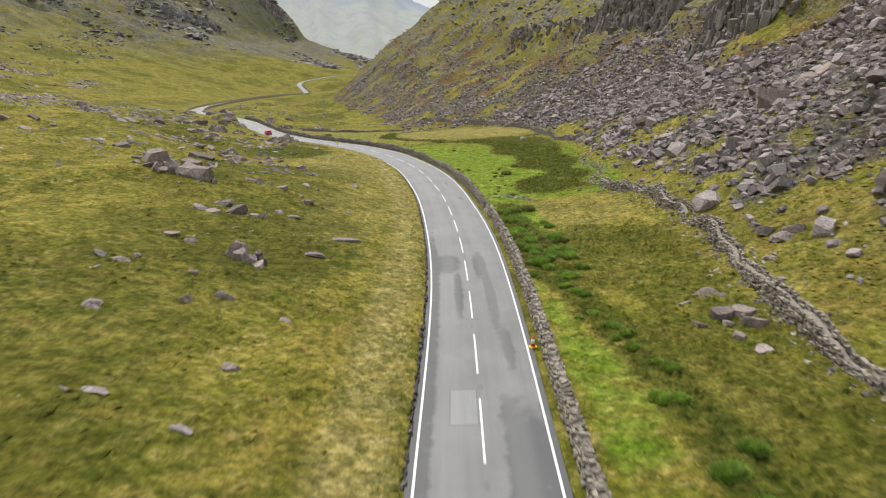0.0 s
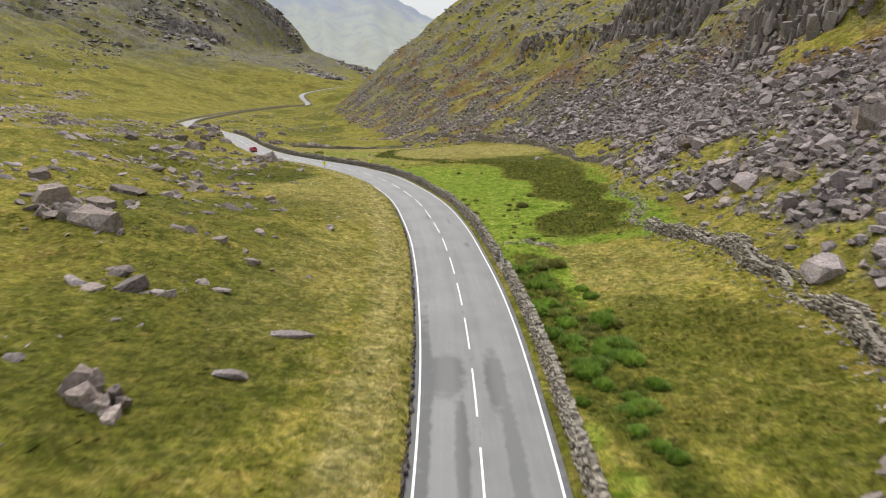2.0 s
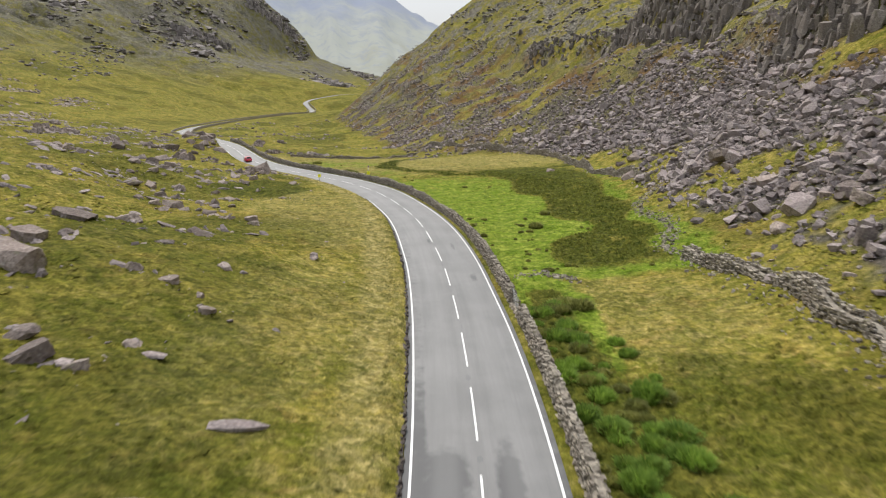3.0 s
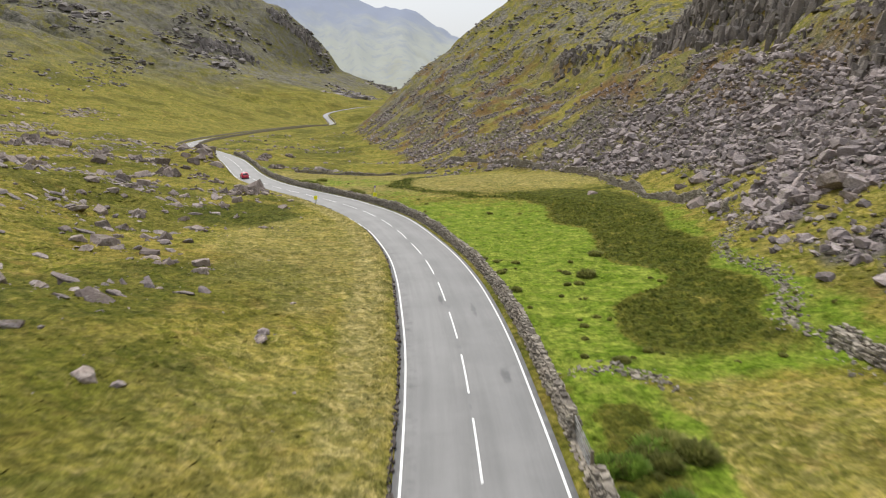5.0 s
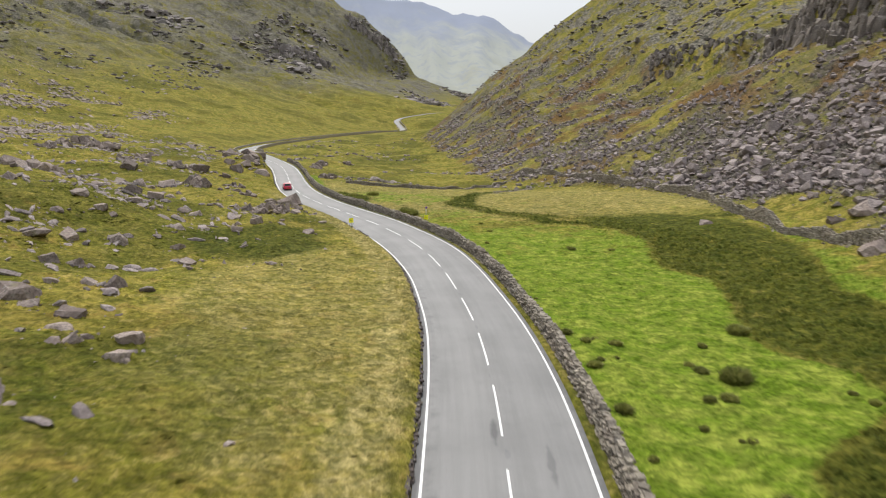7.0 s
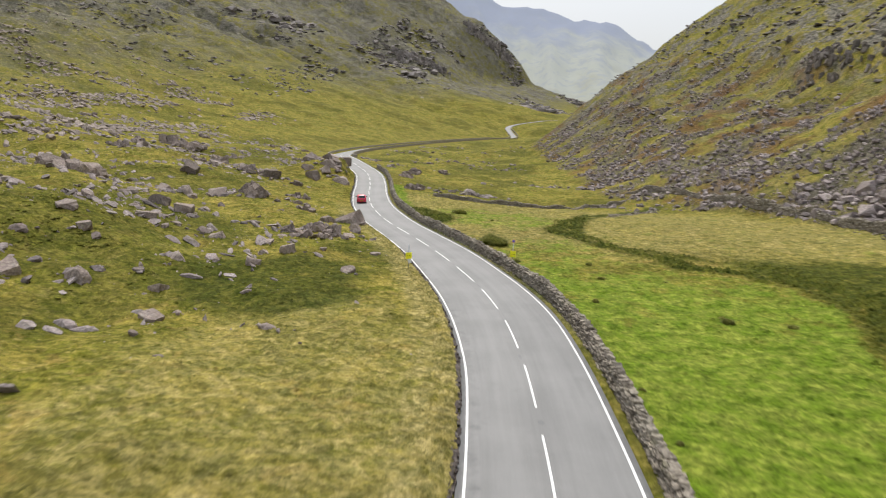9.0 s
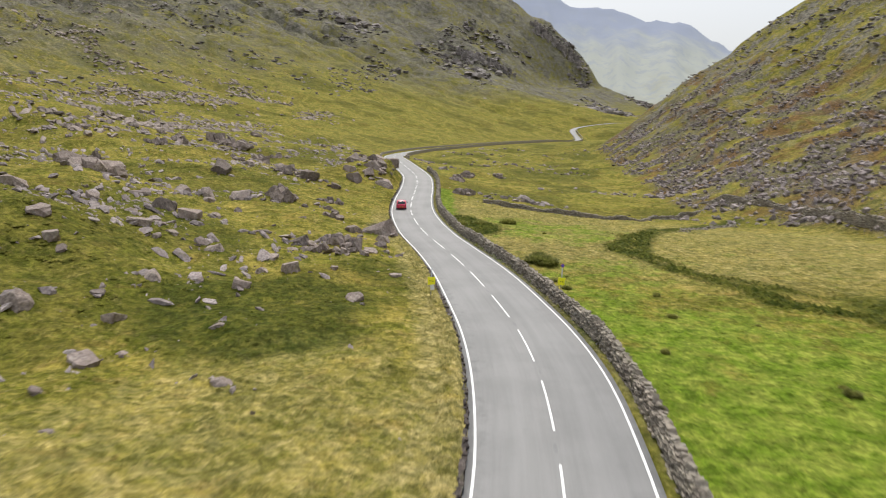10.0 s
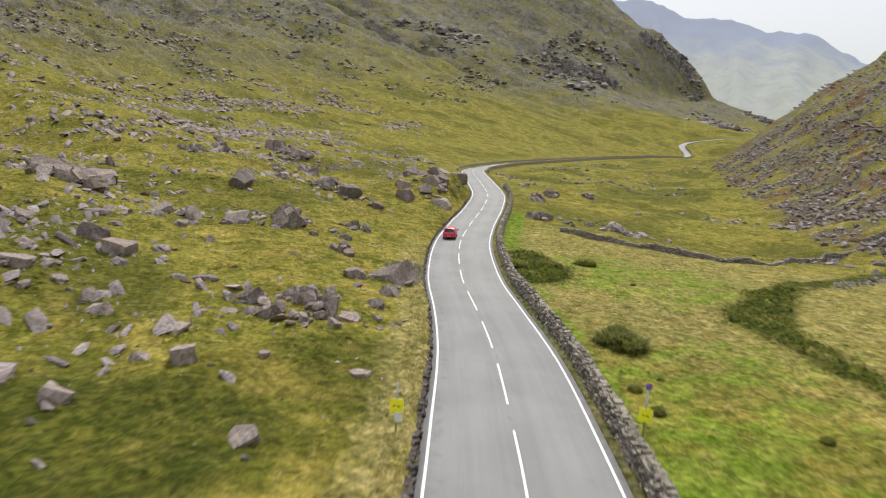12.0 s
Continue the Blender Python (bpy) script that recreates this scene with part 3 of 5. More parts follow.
for side in (-1, 1):
    edge = (lambda y, o=0.0: half_right(y) + o) if side > 0 else (lambda y, o=0.0: -half_left(y) + o)
    road_part("edge_line", strip("edge_line", lambda y: edge(y, -0.06), lambda y: edge(y, 0.06), -60, 420, 0.036, M_PAINT, 1.5), "solid white painted edge line")
y = 25.9 - 8 * 9.1
for i in range(54):
    ends = [y]
    for k in range(18):          # walk 9.1 m along the road's bend
        y += 9.1 / 18 / math.sqrt(1 + float(road_slope(y)) ** 2)
        ends.append(y)
    road_part("centre_dash", strip("centre_dash", -0.12, -0.01, ends[0], ends[12], 0.036, M_PAINT, 1.0))


def stain(cx, cy, wide, long, seed, mat, lift, label):
    """A dark patch of tar or damp on the asphalt, with a ragged rim."""
    rng = random.Random(seed)
    n, rim = 44, []
    for i in range(n):
        a = 2 * math.pi * i / n
        r = 1 + 0.28 * noise.noise((math.cos(a) * 1.3, math.sin(a) * 1.3, seed)) + 0.12 * noise.noise((math.cos(a) * 5, math.sin(a) * 5, seed + 9)) + rng.uniform(-0.03, 0.03)
        yy = cy + long / 2 * r * math.sin(a)
        u = cx + wide / 2 * r * math.cos(a)
        rim.append((float(road_x(yy)) + u, yy, float(road_z(yy)) + lift - 0.012 * abs(u)))
    me = mesh_from("patch", np.array(rim), [tuple(range(n))], mat)
    me.attributes.new("across", "FLOAT", "POINT").data.foreach_set("value", np.zeros(n, np.float32))
    return road_part("patch", me, label)


y = 24.2
for i in range(19):
    stain(-0.06 + 0.1 * math.sin(i * 2.3), y, 0.22 + 0.12 * math.sin(i * 1.7), 0.7 + 0.4 * math.sin(i * 3.1), i, M_PATCH, 0.0335, "small dark tar mark between the dashes")
    y += 9.1 / math.sqrt(1 + float(road_slope(y + 4.5)) ** 2)
road_part("patch_seam", strip("patch_seam", -1.68, -0.17, 29.2, 33.1, 0.0325, M_PATCH, 1, 1, True), "dark tar seam round the repair")
road_part("repair_patch", strip("repair_patch", -1.6, -0.25, 29.3, 33, 0.0335, asphalt_material("repair_asphalt", (0.20, 0.20, 0.202), (0.215, 0.215, 0.215)), 1, 1, True), "square repaired patch of asphalt")


# ---- dry stone walls ----
def resample(pts, every):
    p = np.array(pts, float)
    d = np.concatenate([[0], np.cumsum(np.hypot(*np.diff(p, axis=0).T))])
    s = np.arange(0, d[-1], every)
    return np.stack([np.interp(s, d, p[:, 0]), np.interp(s, d, p[:, 1])], -1)


def beside_road(u, y0, y1):
    """Points along the road, u beyond its right edge line, or minus u beyond its left."""
    ys = np.arange(y0, y1, 0.5)
    slope = road_slope(ys)
    u = u + half_right(ys) if u > 0 else u - half_left(ys)
    k = 1 / np.sqrt(1 + slope ** 2)
    return np.stack([road_x(ys) + u * k, ys - u * slope * k], -1)


def stone(seed):
    rng = random.Random(seed)
    co = np.array([[x, y, z] for x in (-.5, .5) for y in (-.5, .5) for z in (-.5, .5)]) * 1.0
    co = co * np.array([[rng.uniform(0.74, 1.0) for _ in range(3)] for _ in range(8)])
    return co, np.array([(0, 1, 3, 2), (4, 6, 7, 5), (0, 4, 5, 1), (2, 3, 7, 6), (1, 5, 7, 3), (0, 2, 6, 4)])


STONES = [stone(i) for i in range(14)]


def stone_rows(path, tops, thick, course, length, rng, faces=(-1, 1), batter=0.12, rough=0.05, base=None):
    """Places for wall stones: courses up each face of a wall whose middle runs along path."""
    seg = np.diff(path, axis=0)
    d = np.concatenate([[0], np.cumsum(np.hypot(seg[:, 0], seg[:, 1]))])
    at, size, yaw = [], [], []
    top = float(np.max(tops))
    for side in faces:
        for c in range(int(top / course) + 1):
            s = rng.uniform(0, length)
            while s < d[-1]:
                l = length * rng.uniform(0.6, 1.5)
                x, y = np.interp(s, d, path[:, 0]), np.interp(s, d, path[:, 1])
                i = min(int(np.searchsorted(d, s)), len(seg)) - 1
                tx, ty = seg[max(i, 0)] / np.hypot(*seg[max(i, 0)])
                h = np.interp(s, d, tops)
                zc = (c + 0.5) * course
                if zc < h + rng.uniform(-0.5, 0.3) * course:
                    off = side * (thick / 2 - batter * zc - 0.08 + rng.uniform(-rough, rough))
                    at.append((x - ty * off, y + tx * off, zc))
                    size.append((l * 1.03, rng.uniform(0.2, 0.34), course * rng.uniform(0.8, 1.2)))
                    yaw.append(math.atan2(ty, tx) + rng.normal(0, 0.06))
                s += l
    return np.array(at), np.array(size), np.array(yaw)


def wall_mesh(name, path, tops, thick, course, length, seed, faces=(-1, 1), rough=0.05, floor=None, mat=None):
    rng = np.random.default_rng(seed)
    at, size, yaw = stone_rows(path, tops, thick, course, length, rng, faces, rough=rough)
    ground = floor(at[:, 0], at[:, 1]) if floor else height(at[:, 0], at[:, 1])
    at[:, 2] += ground
    n = len(at)
    rot = turns(yaw + rng.normal(0, 0.12, n), rng.normal(0, 0.11, n), rng.normal(0, 0.12, n))
    return joined(name, STONES, rng.integers(0, len(STONES), n), at, size, rot, mat or M_WALL)


def core_mesh(name, path, tops, thick, floor=None):
    """The solid heart of a wall."""
    d = np.gradient(path, axis=0)
    nrm = np.stack([-d[:, 1], d[:, 0]], -1) / np.hypot(d[:, 0], d[:, 1])[:, None]
    n = len(path)
    g = floor(path[:, 0], path[:, 1]) if floor else height(path[:, 0], path[:, 1])
    rings = []
    for off, z in ((-thick / 2, -0.5), (-thick / 2 + 0.12, 1), (thick / 2 - 0.12, 1), (thick / 2, -0.5)):
        p = path + nrm * off
        rings.append(np.stack([p[:, 0], p[:, 1], g + (tops - 0.06 if z > 0 else z)], -1))
    co = np.stack(rings, 1).reshape(-1, 3)
    faces = [(4 * i + k, 4 * i + k + 1, 4 * i + 4 + k + 1, 4 * i + 4 + k) for i in range(n - 1) for k in range(3)]
    faces += [(0, 3, 2, 1), (4 * n - 4, 4 * n - 3, 4 * n - 2, 4 * n - 1)]
    return mesh_from(name, co, faces, M_WALL, False)


def road_level(x, y):
    return road_z(y) - 0.05


def under(name, me, parent, label="", kind=""):
    ob = new(name, me)
    ob.parent = parent
    return tagged(ob, label, kind=kind)


def thing(name, label, category, group=""):
    return tagged(new(name), label, category, group)


# the wall on the valley side of the road
road_wall = thing("drystone_wall", "grey lichened dry stone wall along the valley side of the road", "wall")
path = beside_road(1.25, -30, 268)
tops = 1.02 + 0.34 * fractal(path[:, 0], path[:, 1], 9, 3, 5) + 0.1 * fractal(path[:, 0], path[:, 1], 1.5, 2, 6)
GATE_Y = 82.6
tops = np.where(np.abs(path[:, 1] - GATE_Y) < 1.9, 0.12, tops)
under("wall_core", core_mesh("wall_core", path, tops, 0.5, road_level), road_wall)
under("stonework", wall_mesh("stonework", path, tops, 0.66, 0.115, 0.26, 4, rough=0.12, floor=road_level), road_wall, "coursed rough grey stones", "stuff")
COPES = []
for k in range(8):
    co, quads = STONES[k]
    COPES.append(mesh_from("coping_stone", co * np.array([0.24, 0.46, 0.22]), quads, M_WALL, False))
rng = np.random.default_rng(12)
d = np.concatenate([[0], np.cumsum(np.hypot(*np.diff(path, axis=0).T))])
rest = []
for i, s in enumerate(np.arange(0.2, d[-1], 0.29)):
    x, y, t = np.interp(s, d, path[:, 0]), np.interp(s, d, path[:, 1]), np.interp(s, d, tops)
    a = np.interp(s + 0.3, d, path[:, 0]) - np.interp(s - 0.3, d, path[:, 0]), np.interp(s + 0.3, d, path[:, 1]) - np.interp(s - 0.3, d, path[:, 1])
    m = (Matrix.Translation((x, y, float(road_level(x, y)) + t + 0.05 + rng.normal(0, 0.06))) @ Euler((rng.normal(0, 0.2), rng.normal(0, 0.35), math.atan2(a[1], a[0]) + rng.normal(0, 0.4))).to_matrix().to_4x4()
         @ Matrix.Diagonal((rng.uniform(0.6, 1.5), rng.uniform(0.5, 1.1), rng.uniform(0.4, 1.1), 1)))
    if 96 < y < 164 and len(road_wall.children) < 290:
        ob = under("coping_stone", COPES[i % 8], road_wall)
        ob.matrix_local = m
    else:
        if abs(y - GATE_Y) > 1.8:
            rest.append((m, i % 8))
allco, allf = [], []
for m, k in rest:
    co, quads = STONES[k]
    co = co * np.array([0.24, 0.46, 0.22])
    m = np.array(m)
    allf.append(quads + 8 * len(allco))
    allco.append(co @ m[:3, :3].T + m[:3, 3])
under("coping", mesh_from("coping", np.concatenate(allco), np.concatenate(allf), M_WALL, False), road_wall, "irregular coping stones", "stuff")

# the low stone edging that holds the bank
edging = thing("stone_edging", "low dark stone edging below the grass bank", "wall")
path = beside_road(-0.56, -20, 262)
tops = 0.24 + 0.24 * fractal(path[:, 0], path[:, 1], 7, 3, 15)
under("edging_core", core_mesh("edging_core", path, tops - 0.05, 0.2, road_level), edging)
under("stonework", wall_mesh("stonework", path, tops, 0.32, 0.14, 0.36, 9, rough=0.1, floor=road_level, mat=M_EDGE), edging, "loose dark edging stones", "stuff")

# field walls
FIELD_WALLS = [
    ("tumbled dry stone field wall at the foot of the scree", 1.15, 1.1, 0.14,
     [(27, -40), (24, 10), (22.6, 31), (23.1, 42), (23.7, 49), (24.9, 56.5), (25.5, 68), (25.4, 82), (23.2, 97)]),
    ("collapsed heap of wall stones by the rushes", 0.3, 1.0, 0.3, [(22.2, 98.5), (22.6, 101), (24.7, 105.5), (26.2, 112), (25.7, 118), (26.2, 124), (29.5, 130), (31.2, 136)]),
    ("dry stone field wall below the scree", 1.2, 0.7, 0.05, [(31.2, 137), (31.0, 145), (29.3, 154), (26.7, 162), (26.2, 172), (23.6, 196), (16.8, 216), (11.4, 227.5), (4, 243), (-3.7, 257), (-14, 268)]),
    ("pale tumbled stones beside the brook", 0.2, 0.8, 0.3, [(-12.4, 218), (-10.5, 224), (-8.5, 231), (-5.3, 241)]),
    ("low ruined stone wall across the green field", 0.2, 0.8, 0.3, [(6.4, 93.2), (9.6, 93.6), (10.8, 92), (12.2, 91)]),
    ("dark field wall across the valley floor", 0.75, 0.55, 0.06, [(-49, 231), (-44, 229), (-37, 229), (-25, 226.5), (-20, 233), (-15, 250), (-10, 262)])]
for n, (label, tall, thick, rough, pts) in enumerate(FIELD_WALLS):
    wall = thing("field_wall" if tall > 0.5 else "wall_rubble", label, "wall" if tall > 0.5 else "rubble", "field walls")
    path = resample(pts, 0.5)
    path = path + np.stack([fractal(path[:, 0], path[:, 1], 6, 2, 33), fractal(path[:, 0], path[:, 1], 6, 2, 43)], -1) * 0.8
    wild = np.random.default_rng(90 + n)
    if tall > 0.5:
        tops = np.maximum(tall * (0.85 + 1.1 * fractal(path[:, 0], path[:, 1], 8, 3, 60 + n)), 0.14)
        under("wall_core", core_mesh("wall_core", path, tops - 0.22, thick * 0.6), wall)
        under("stonework", wall_mesh("stonework", path, tops, thick, 0.16, 0.34, 70 + n, rough=rough), wall, "rough stacked stones", "stuff")
    # stones fallen from the wall
    pick = path[wild.integers(0, len(path), int(len(path) * (3.2 + 6 * (n == 0) if tall > 0.5 else 12)))]
    pick = pick + wild.normal(0, (1.15 if n == 0 else 0.8) if tall > 0.5 else 0.55, pick.shape)
    under("fallen_stones", rock_field("fallen_stones", pick[:, 0], pick[:, 1], 0.15 + 0.42 * wild.random(len(pick)) ** 2, wild, mat=M_WALL, sink=0.1), wall, "loose fallen stones", "stuff")

# the wall and verge along the far stretch of road
far_wall = thing("far_road_wall", "dark stone wall along the far stretch of road", "wall")
path = beside_road(1.2, 300, 720)
tops = np.full(len(path), 1.1)
under("wall_core", core_mesh("wall_core", path, tops, 0.6, road_level), far_wall)
path = beside_road(-1.4, 300, 700)
under("wall_core", core_mesh("wall_core", path, np.full(len(path), 1.2), 0.6, road_level), far_wall)

# ---- boulders ----
M_HILL = rock_material("hillside_rock", False, 0.9, (1.08, 1.0, 0.9))
M_CRAG = rock_material("crag_rock", False, 0.66, (1.02, 1.0, 0.92))
ROCK_MESHES, ROCK_SPANS = [], []
for k, (co, tri) in enumerate(FIELDSTONES[:8] + [plain_mesh(split_block(150 + i)) for i in range(12)]):
    me = mesh_from("boulder", co, tri, M_ROCK, False)
    bm = bmesh.new()
    bm.from_mesh(me)
    for longest in (0.32, 0.18):
        bmesh.ops.subdivide_edges(bm, edges=[e for e in bm.edges if e.calc_length() > longest], cuts=1)
        bmesh.ops.triangulate(bm, faces=bm.faces)
    away = Vector((k * 3.7, 0, 0))
    for v in bm.verts:
        p = v.co.copy()
        joint = abs(noise.noise(p * 3.1 + away))           # clefts along the joints
        v.co *= 1 + 0.16 * noise.noise(p * 2.2 + away) + 0.16 * min(joint, 0.3) - 0.04 + 0.07 * noise.noise(p * 7 + away) + 0.04 * noise.noise(p * 15 + away)
    bm.to_mesh(me)
    bm.free()
    ROCK_MESHES.append(me)
    ROCK_SPANS.append(co.max(0) - co.min(0))


def outcrop(x, y, wide, tall, rng, blocks=6):
    """Beds of jointed rock, tilted together and sunk in the turf."""
    ob = thing("outcrop", "jointed grey rock outcrop rising out of the grass", "outcrop", "outcrops on the hillside")
    ob.matrix_world = Matrix.Translation((x, y, ground_at(x, y))) @ Euler((0, 0, rng.normal(-0.3, 0.3))).to_matrix().to_4x4()
    lean = rng.choice([-0.5, 0.35]) + rng.normal(0, 0.1)
    for i in range(blocks):
        k = int(rng.integers(0, len(ROCK_MESHES)))
        s = (i + 0.5) / blocks - 0.5
        h = tall * (1.25 - 1.5 * abs(s)) * rng.uniform(0.7, 1.2)
        bx, by = wide * (s * 0.9 + rng.normal(0, 0.05)), wide * rng.normal(0, 0.16)
        down = ground_at(x + bx, y + by) - ground_at(x, y)
        block = under("rock_block", ROCK_MESHES[k], ob)
        block.matrix_local = (Matrix.Translation((bx, by, down + 0.18 * h)) @ Euler((rng.normal(0, 0.15), lean + rng.normal(0, 0.15), rng.normal(0, 0.35))).to_matrix().to_4x4()
                              @ Matrix.Diagonal((wide * rng.uniform(0.18, 0.42) / ROCK_SPANS[k][0], wide * rng.uniform(0.18, 0.36) / ROCK_SPANS[k][1], h * 1.6 / ROCK_SPANS[k][2], 1)))
    return ob


def boulder(x, y, wide, tall, rng, label, group):
    k = rng.integers(0, len(ROCK_MESHES))
    spans = ROCK_SPANS[k]
    ob = new("boulder", ROCK_MESHES[k])
    deep = wide * rng.uniform(0.65, 0.95)
    tall = min(tall, 0.66 * wide)
    sz = 1.35 * tall / spans[2]
    ob.matrix_world = (Matrix.Translation((x, y, ground_at(x, y) + 0.02 * tall)) @ Euler((rng.normal(0, 0.2), rng.normal(0, 0.22), rng.uniform(-0.8, 0.8))).to_matrix().to_4x4()
                       @ Matrix.Diagonal((wide / spans[0] * 1.05, deep / spans[1], sz, 1)))
    return tagged(ob, label, "boulder", group)


BANK_START = [(-19.8, 35.3, 1.3, 0.5), (-16, 38.8, 0.8, 0.5), (-10.2, 38.8, 0.9, 0.3), (-14.2, 40.5, 1.3, 0.8), (-22, 43.3, 1.5, 0.4), (-17.1, 43.5, 0.8, 0.7), (-21.8, 51.5, 1.1, 0.4), (-18.7, 58, 0.7, 0.3), (-22, 61.7, 1.7, 0.5),
    (-17.8, 62.8, 1.1, 0.4), (-20.3, 63.2, 1.9, 0.6), (-22.1, 65, 2, 0.7), (-17, 66.9, 1.2, 0.4), (-15.2, 72.9, 1, 0.8), (-27.7, 74, 3.4, 1.7), (-30.9, 74.8, 3.9, 1.2), (-16.4, 75.2, 0.6, 0.5), (-18.9, 76.2, 1.3, 0.4), (-21.8, 77.2, 1.3, 1.2)]
BANK_LOWER = [(-34.3, 79.1, 3.3, 2.4), (-30.4, 79.7, 2, 1.1), (-32.9, 81.5, 0.9, 1.1), (-28.8, 81.6, 1.2, 0.7), (-17.4, 83, 1.1, 0.7), (-23.5, 86.6, 1.8, 0.6), (-32.6, 89.2, 3.2, 0.9), (-12.9, 93.3, 1.2, 0.3), (-30.1, 93.4, 2.6, 0.9), (-24.1, 94.9, 2, 0.6),
    (-48.7, 100.8, 2.8, 1.1), (-27.1, 109.1, 0.9, 0.5), (-23.3, 109.5, 1.4, 0.6), (-26.4, 109.8, 0.9, 0.7), (-26.2, 110.7, 0.7, 0.4), (-29, 111.9, 1.7, 0.6), (-24.4, 112.1, 1.4, 1.2), (-35.5, 112.7, 1.6, 0.7), (-37.5, 114.8, 1.6, 0.6), (-30.7, 115.3, 1.6, 0.6)]
BANK_KNOLL = [(-34, 115.4, 1.2, 0.4), (-35.7, 116.5, 2.5, 1), (-41.7, 120, 1.4, 0.9), (-36.9, 121.2, 1.2, 0.6), (-34.5, 122, 1.4, 1.2), (-32.8, 122.3, 2, 2.2), (-42, 127.1, 1.6, 1.1), (-40.5, 128.1, 1.5, 0.7), (-32.8, 133, 0.7, 0.5), (-49.6, 134.4, 3.2, 0.9),
    (-48, 136.9, 1.8, 0.7), (-35.8, 137.6, 1.4, 0.6), (-27.3, 139, 1.5, 0.4), (-35.4, 139.8, 0.9, 0.4), (-44.7, 139.9, 2.2, 1.9), (-54, 142.6, 1.4, 0.7), (-39.9, 142.8, 1.4, 0.6), (-43.4, 144.6, 1.3, 0.5), (-33.4, 145.1, 1.1, 0.4), (-52.2, 147.7, 1.5, 0.8)]
BANK_MIDDLE = [(-43.5, 149.4, 1.7, 1.7), (-56.7, 149.9, 2.5, 0.7), (-65.9, 149.9, 2.5, 1.1), (-41.4, 151.5, 1.1, 0.3), (-37.8, 152.2, 1.2, 0.9), (-29.9, 155.5, 1.2, 0.4), (-40.2, 157.6, 1.2, 1.8), (-52.4, 157.6, 1.2, 0.5), (-38.1, 158.6, 1.4, 0.9), (-55.7, 158.8, 2, 0.6),
    (-49.3, 160, 1.4, 0.6), (-42.5, 160.9, 1.7, 0.5), (-55.8, 161, 1.5, 0.4), (-59.5, 161.1, 1.6, 0.5), (-36.1, 162, 0.6, 0.9), (-80.3, 163.3, 3.2, 1.8), (-31.2, 164.1, 1, 0.4), (-43.2, 165.4, 1.1, 0.4), (-57.7, 166.9, 2.1, 1.2), (-61.1, 167, 2.4, 1.5)]
BANK_FAR = [(-72.7, 167.2, 1.9, 0.6), (-42.6, 167.8, 1, 0.9), (-44.4, 168, 2.2, 0.7), (-49.2, 168.2, 2.4, 0.7), (-37, 168.3, 0.9, 0.7), (-57.5, 170.3, 1.4, 1.1), (-43, 170.3, 1.2, 1), (-37.5, 170.4, 1.3, 0.5), (-41.7, 171.1, 1.2, 1.3), (-36.8, 172.2, 1.1, 0.7),
    (-73.2, 173.5, 3.2, 0.9), (-42.5, 173.9, 1.2, 1.1), (-38.9, 174.7, 1.6, 0.9), (-59.9, 176.8, 1.4, 1.4), (-65.4, 177.7, 1.6, 0.7), (-41, 179.3, 1.9, 1.3), (-45.8, 180.5, 1.7, 1.5), (-73.4, 181.3, 2.3, 0.7), (-70.4, 182.8, 3, 1.9), (-43.9, 183.6, 3.4, 1.8)]
BANK_BEND = [(-68.2, 186.5, 2.5, 1.4), (-58, 192.8, 1.8, 1.5), (-85.2, 201.7, 3.2, 1.6), (-90.5, 214.1, 2.7, 3.9), (-71.7, 215.2, 1.7, 1.3), (-78.2, 216.6, 3.5, 2.1), (-74, 225.6, 3.2, 2), (-69.8, 229.4, 3.2, 1.5)]
OUTCROPS = [(-87.4, 178.9, 8.2, 2.3), (-64.5, 191.1, 6.2, 3.1), (-115.2, 215.3, 4.1, 2.5), (-84.8, 217.2, 4.5, 1.3), (-75.8, 237.3, 5, 1.5), (-130.3, 257.7, 6.9, 2.8)]
BEND_ROCKS = [(-76.5, 236, 3.2, 1.6), (-78.5, 240, 2.6, 1.7), (-80.0, 245, 3.4, 1.6), (-75, 232, 2.4, 1.2), (-80.5, 252, 3.0, 2.0), (-82.0, 238, 3.5, 1.5), (-85, 247, 3.0, 1.6), (-78, 230, 2.6, 1.3)]
HILLSIDE = [(-92, 183, 10, 2.4), (-135.8, 260.8, 7, 2.8), (-139.5, 257, 6, 3.6), (-102.8, 232.2, 5, 2.6), (-117.9, 223.5, 4.5, 2.6), (-104, 190, 5, 2.4), (-68, 262, 4.2, 2.4), (-72, 277, 6, 2), (-56.6, 240, 4.2, 2.4), (-66, 285, 4, 1.8)]
ROCK_ROWS = (OUTCROPS, HILLSIDE, BEND_ROCKS, BANK_START, BANK_LOWER, BANK_KNOLL, BANK_MIDDLE, BANK_FAR, BANK_BEND)
rng = np.random.default_rng(3)
for rows in ROCK_ROWS:
    for x, y, wide, tall in rows:
        if wide > 3.6:
            outcrop(x, y, wide, 0.5 * tall, rng, 13)
            continue
        boulder(x, y, wide, tall, rng, "angular grey boulder half sunk in the rough grass bank", "boulders on the bank")


def scatter(n, y0, y1, v0, v1, keep, rng):
    """Random places in plan beside the road (v to its left) where keep(x, y) beats chance."""
    y = rng.uniform(y0, y1, n)
    v = rng.uniform(v0, v1, n)
    x = road_x(y) - v
    ok = rng.uniform(0, 1, n) < keep(x, y)
    return x[ok], y[ok]


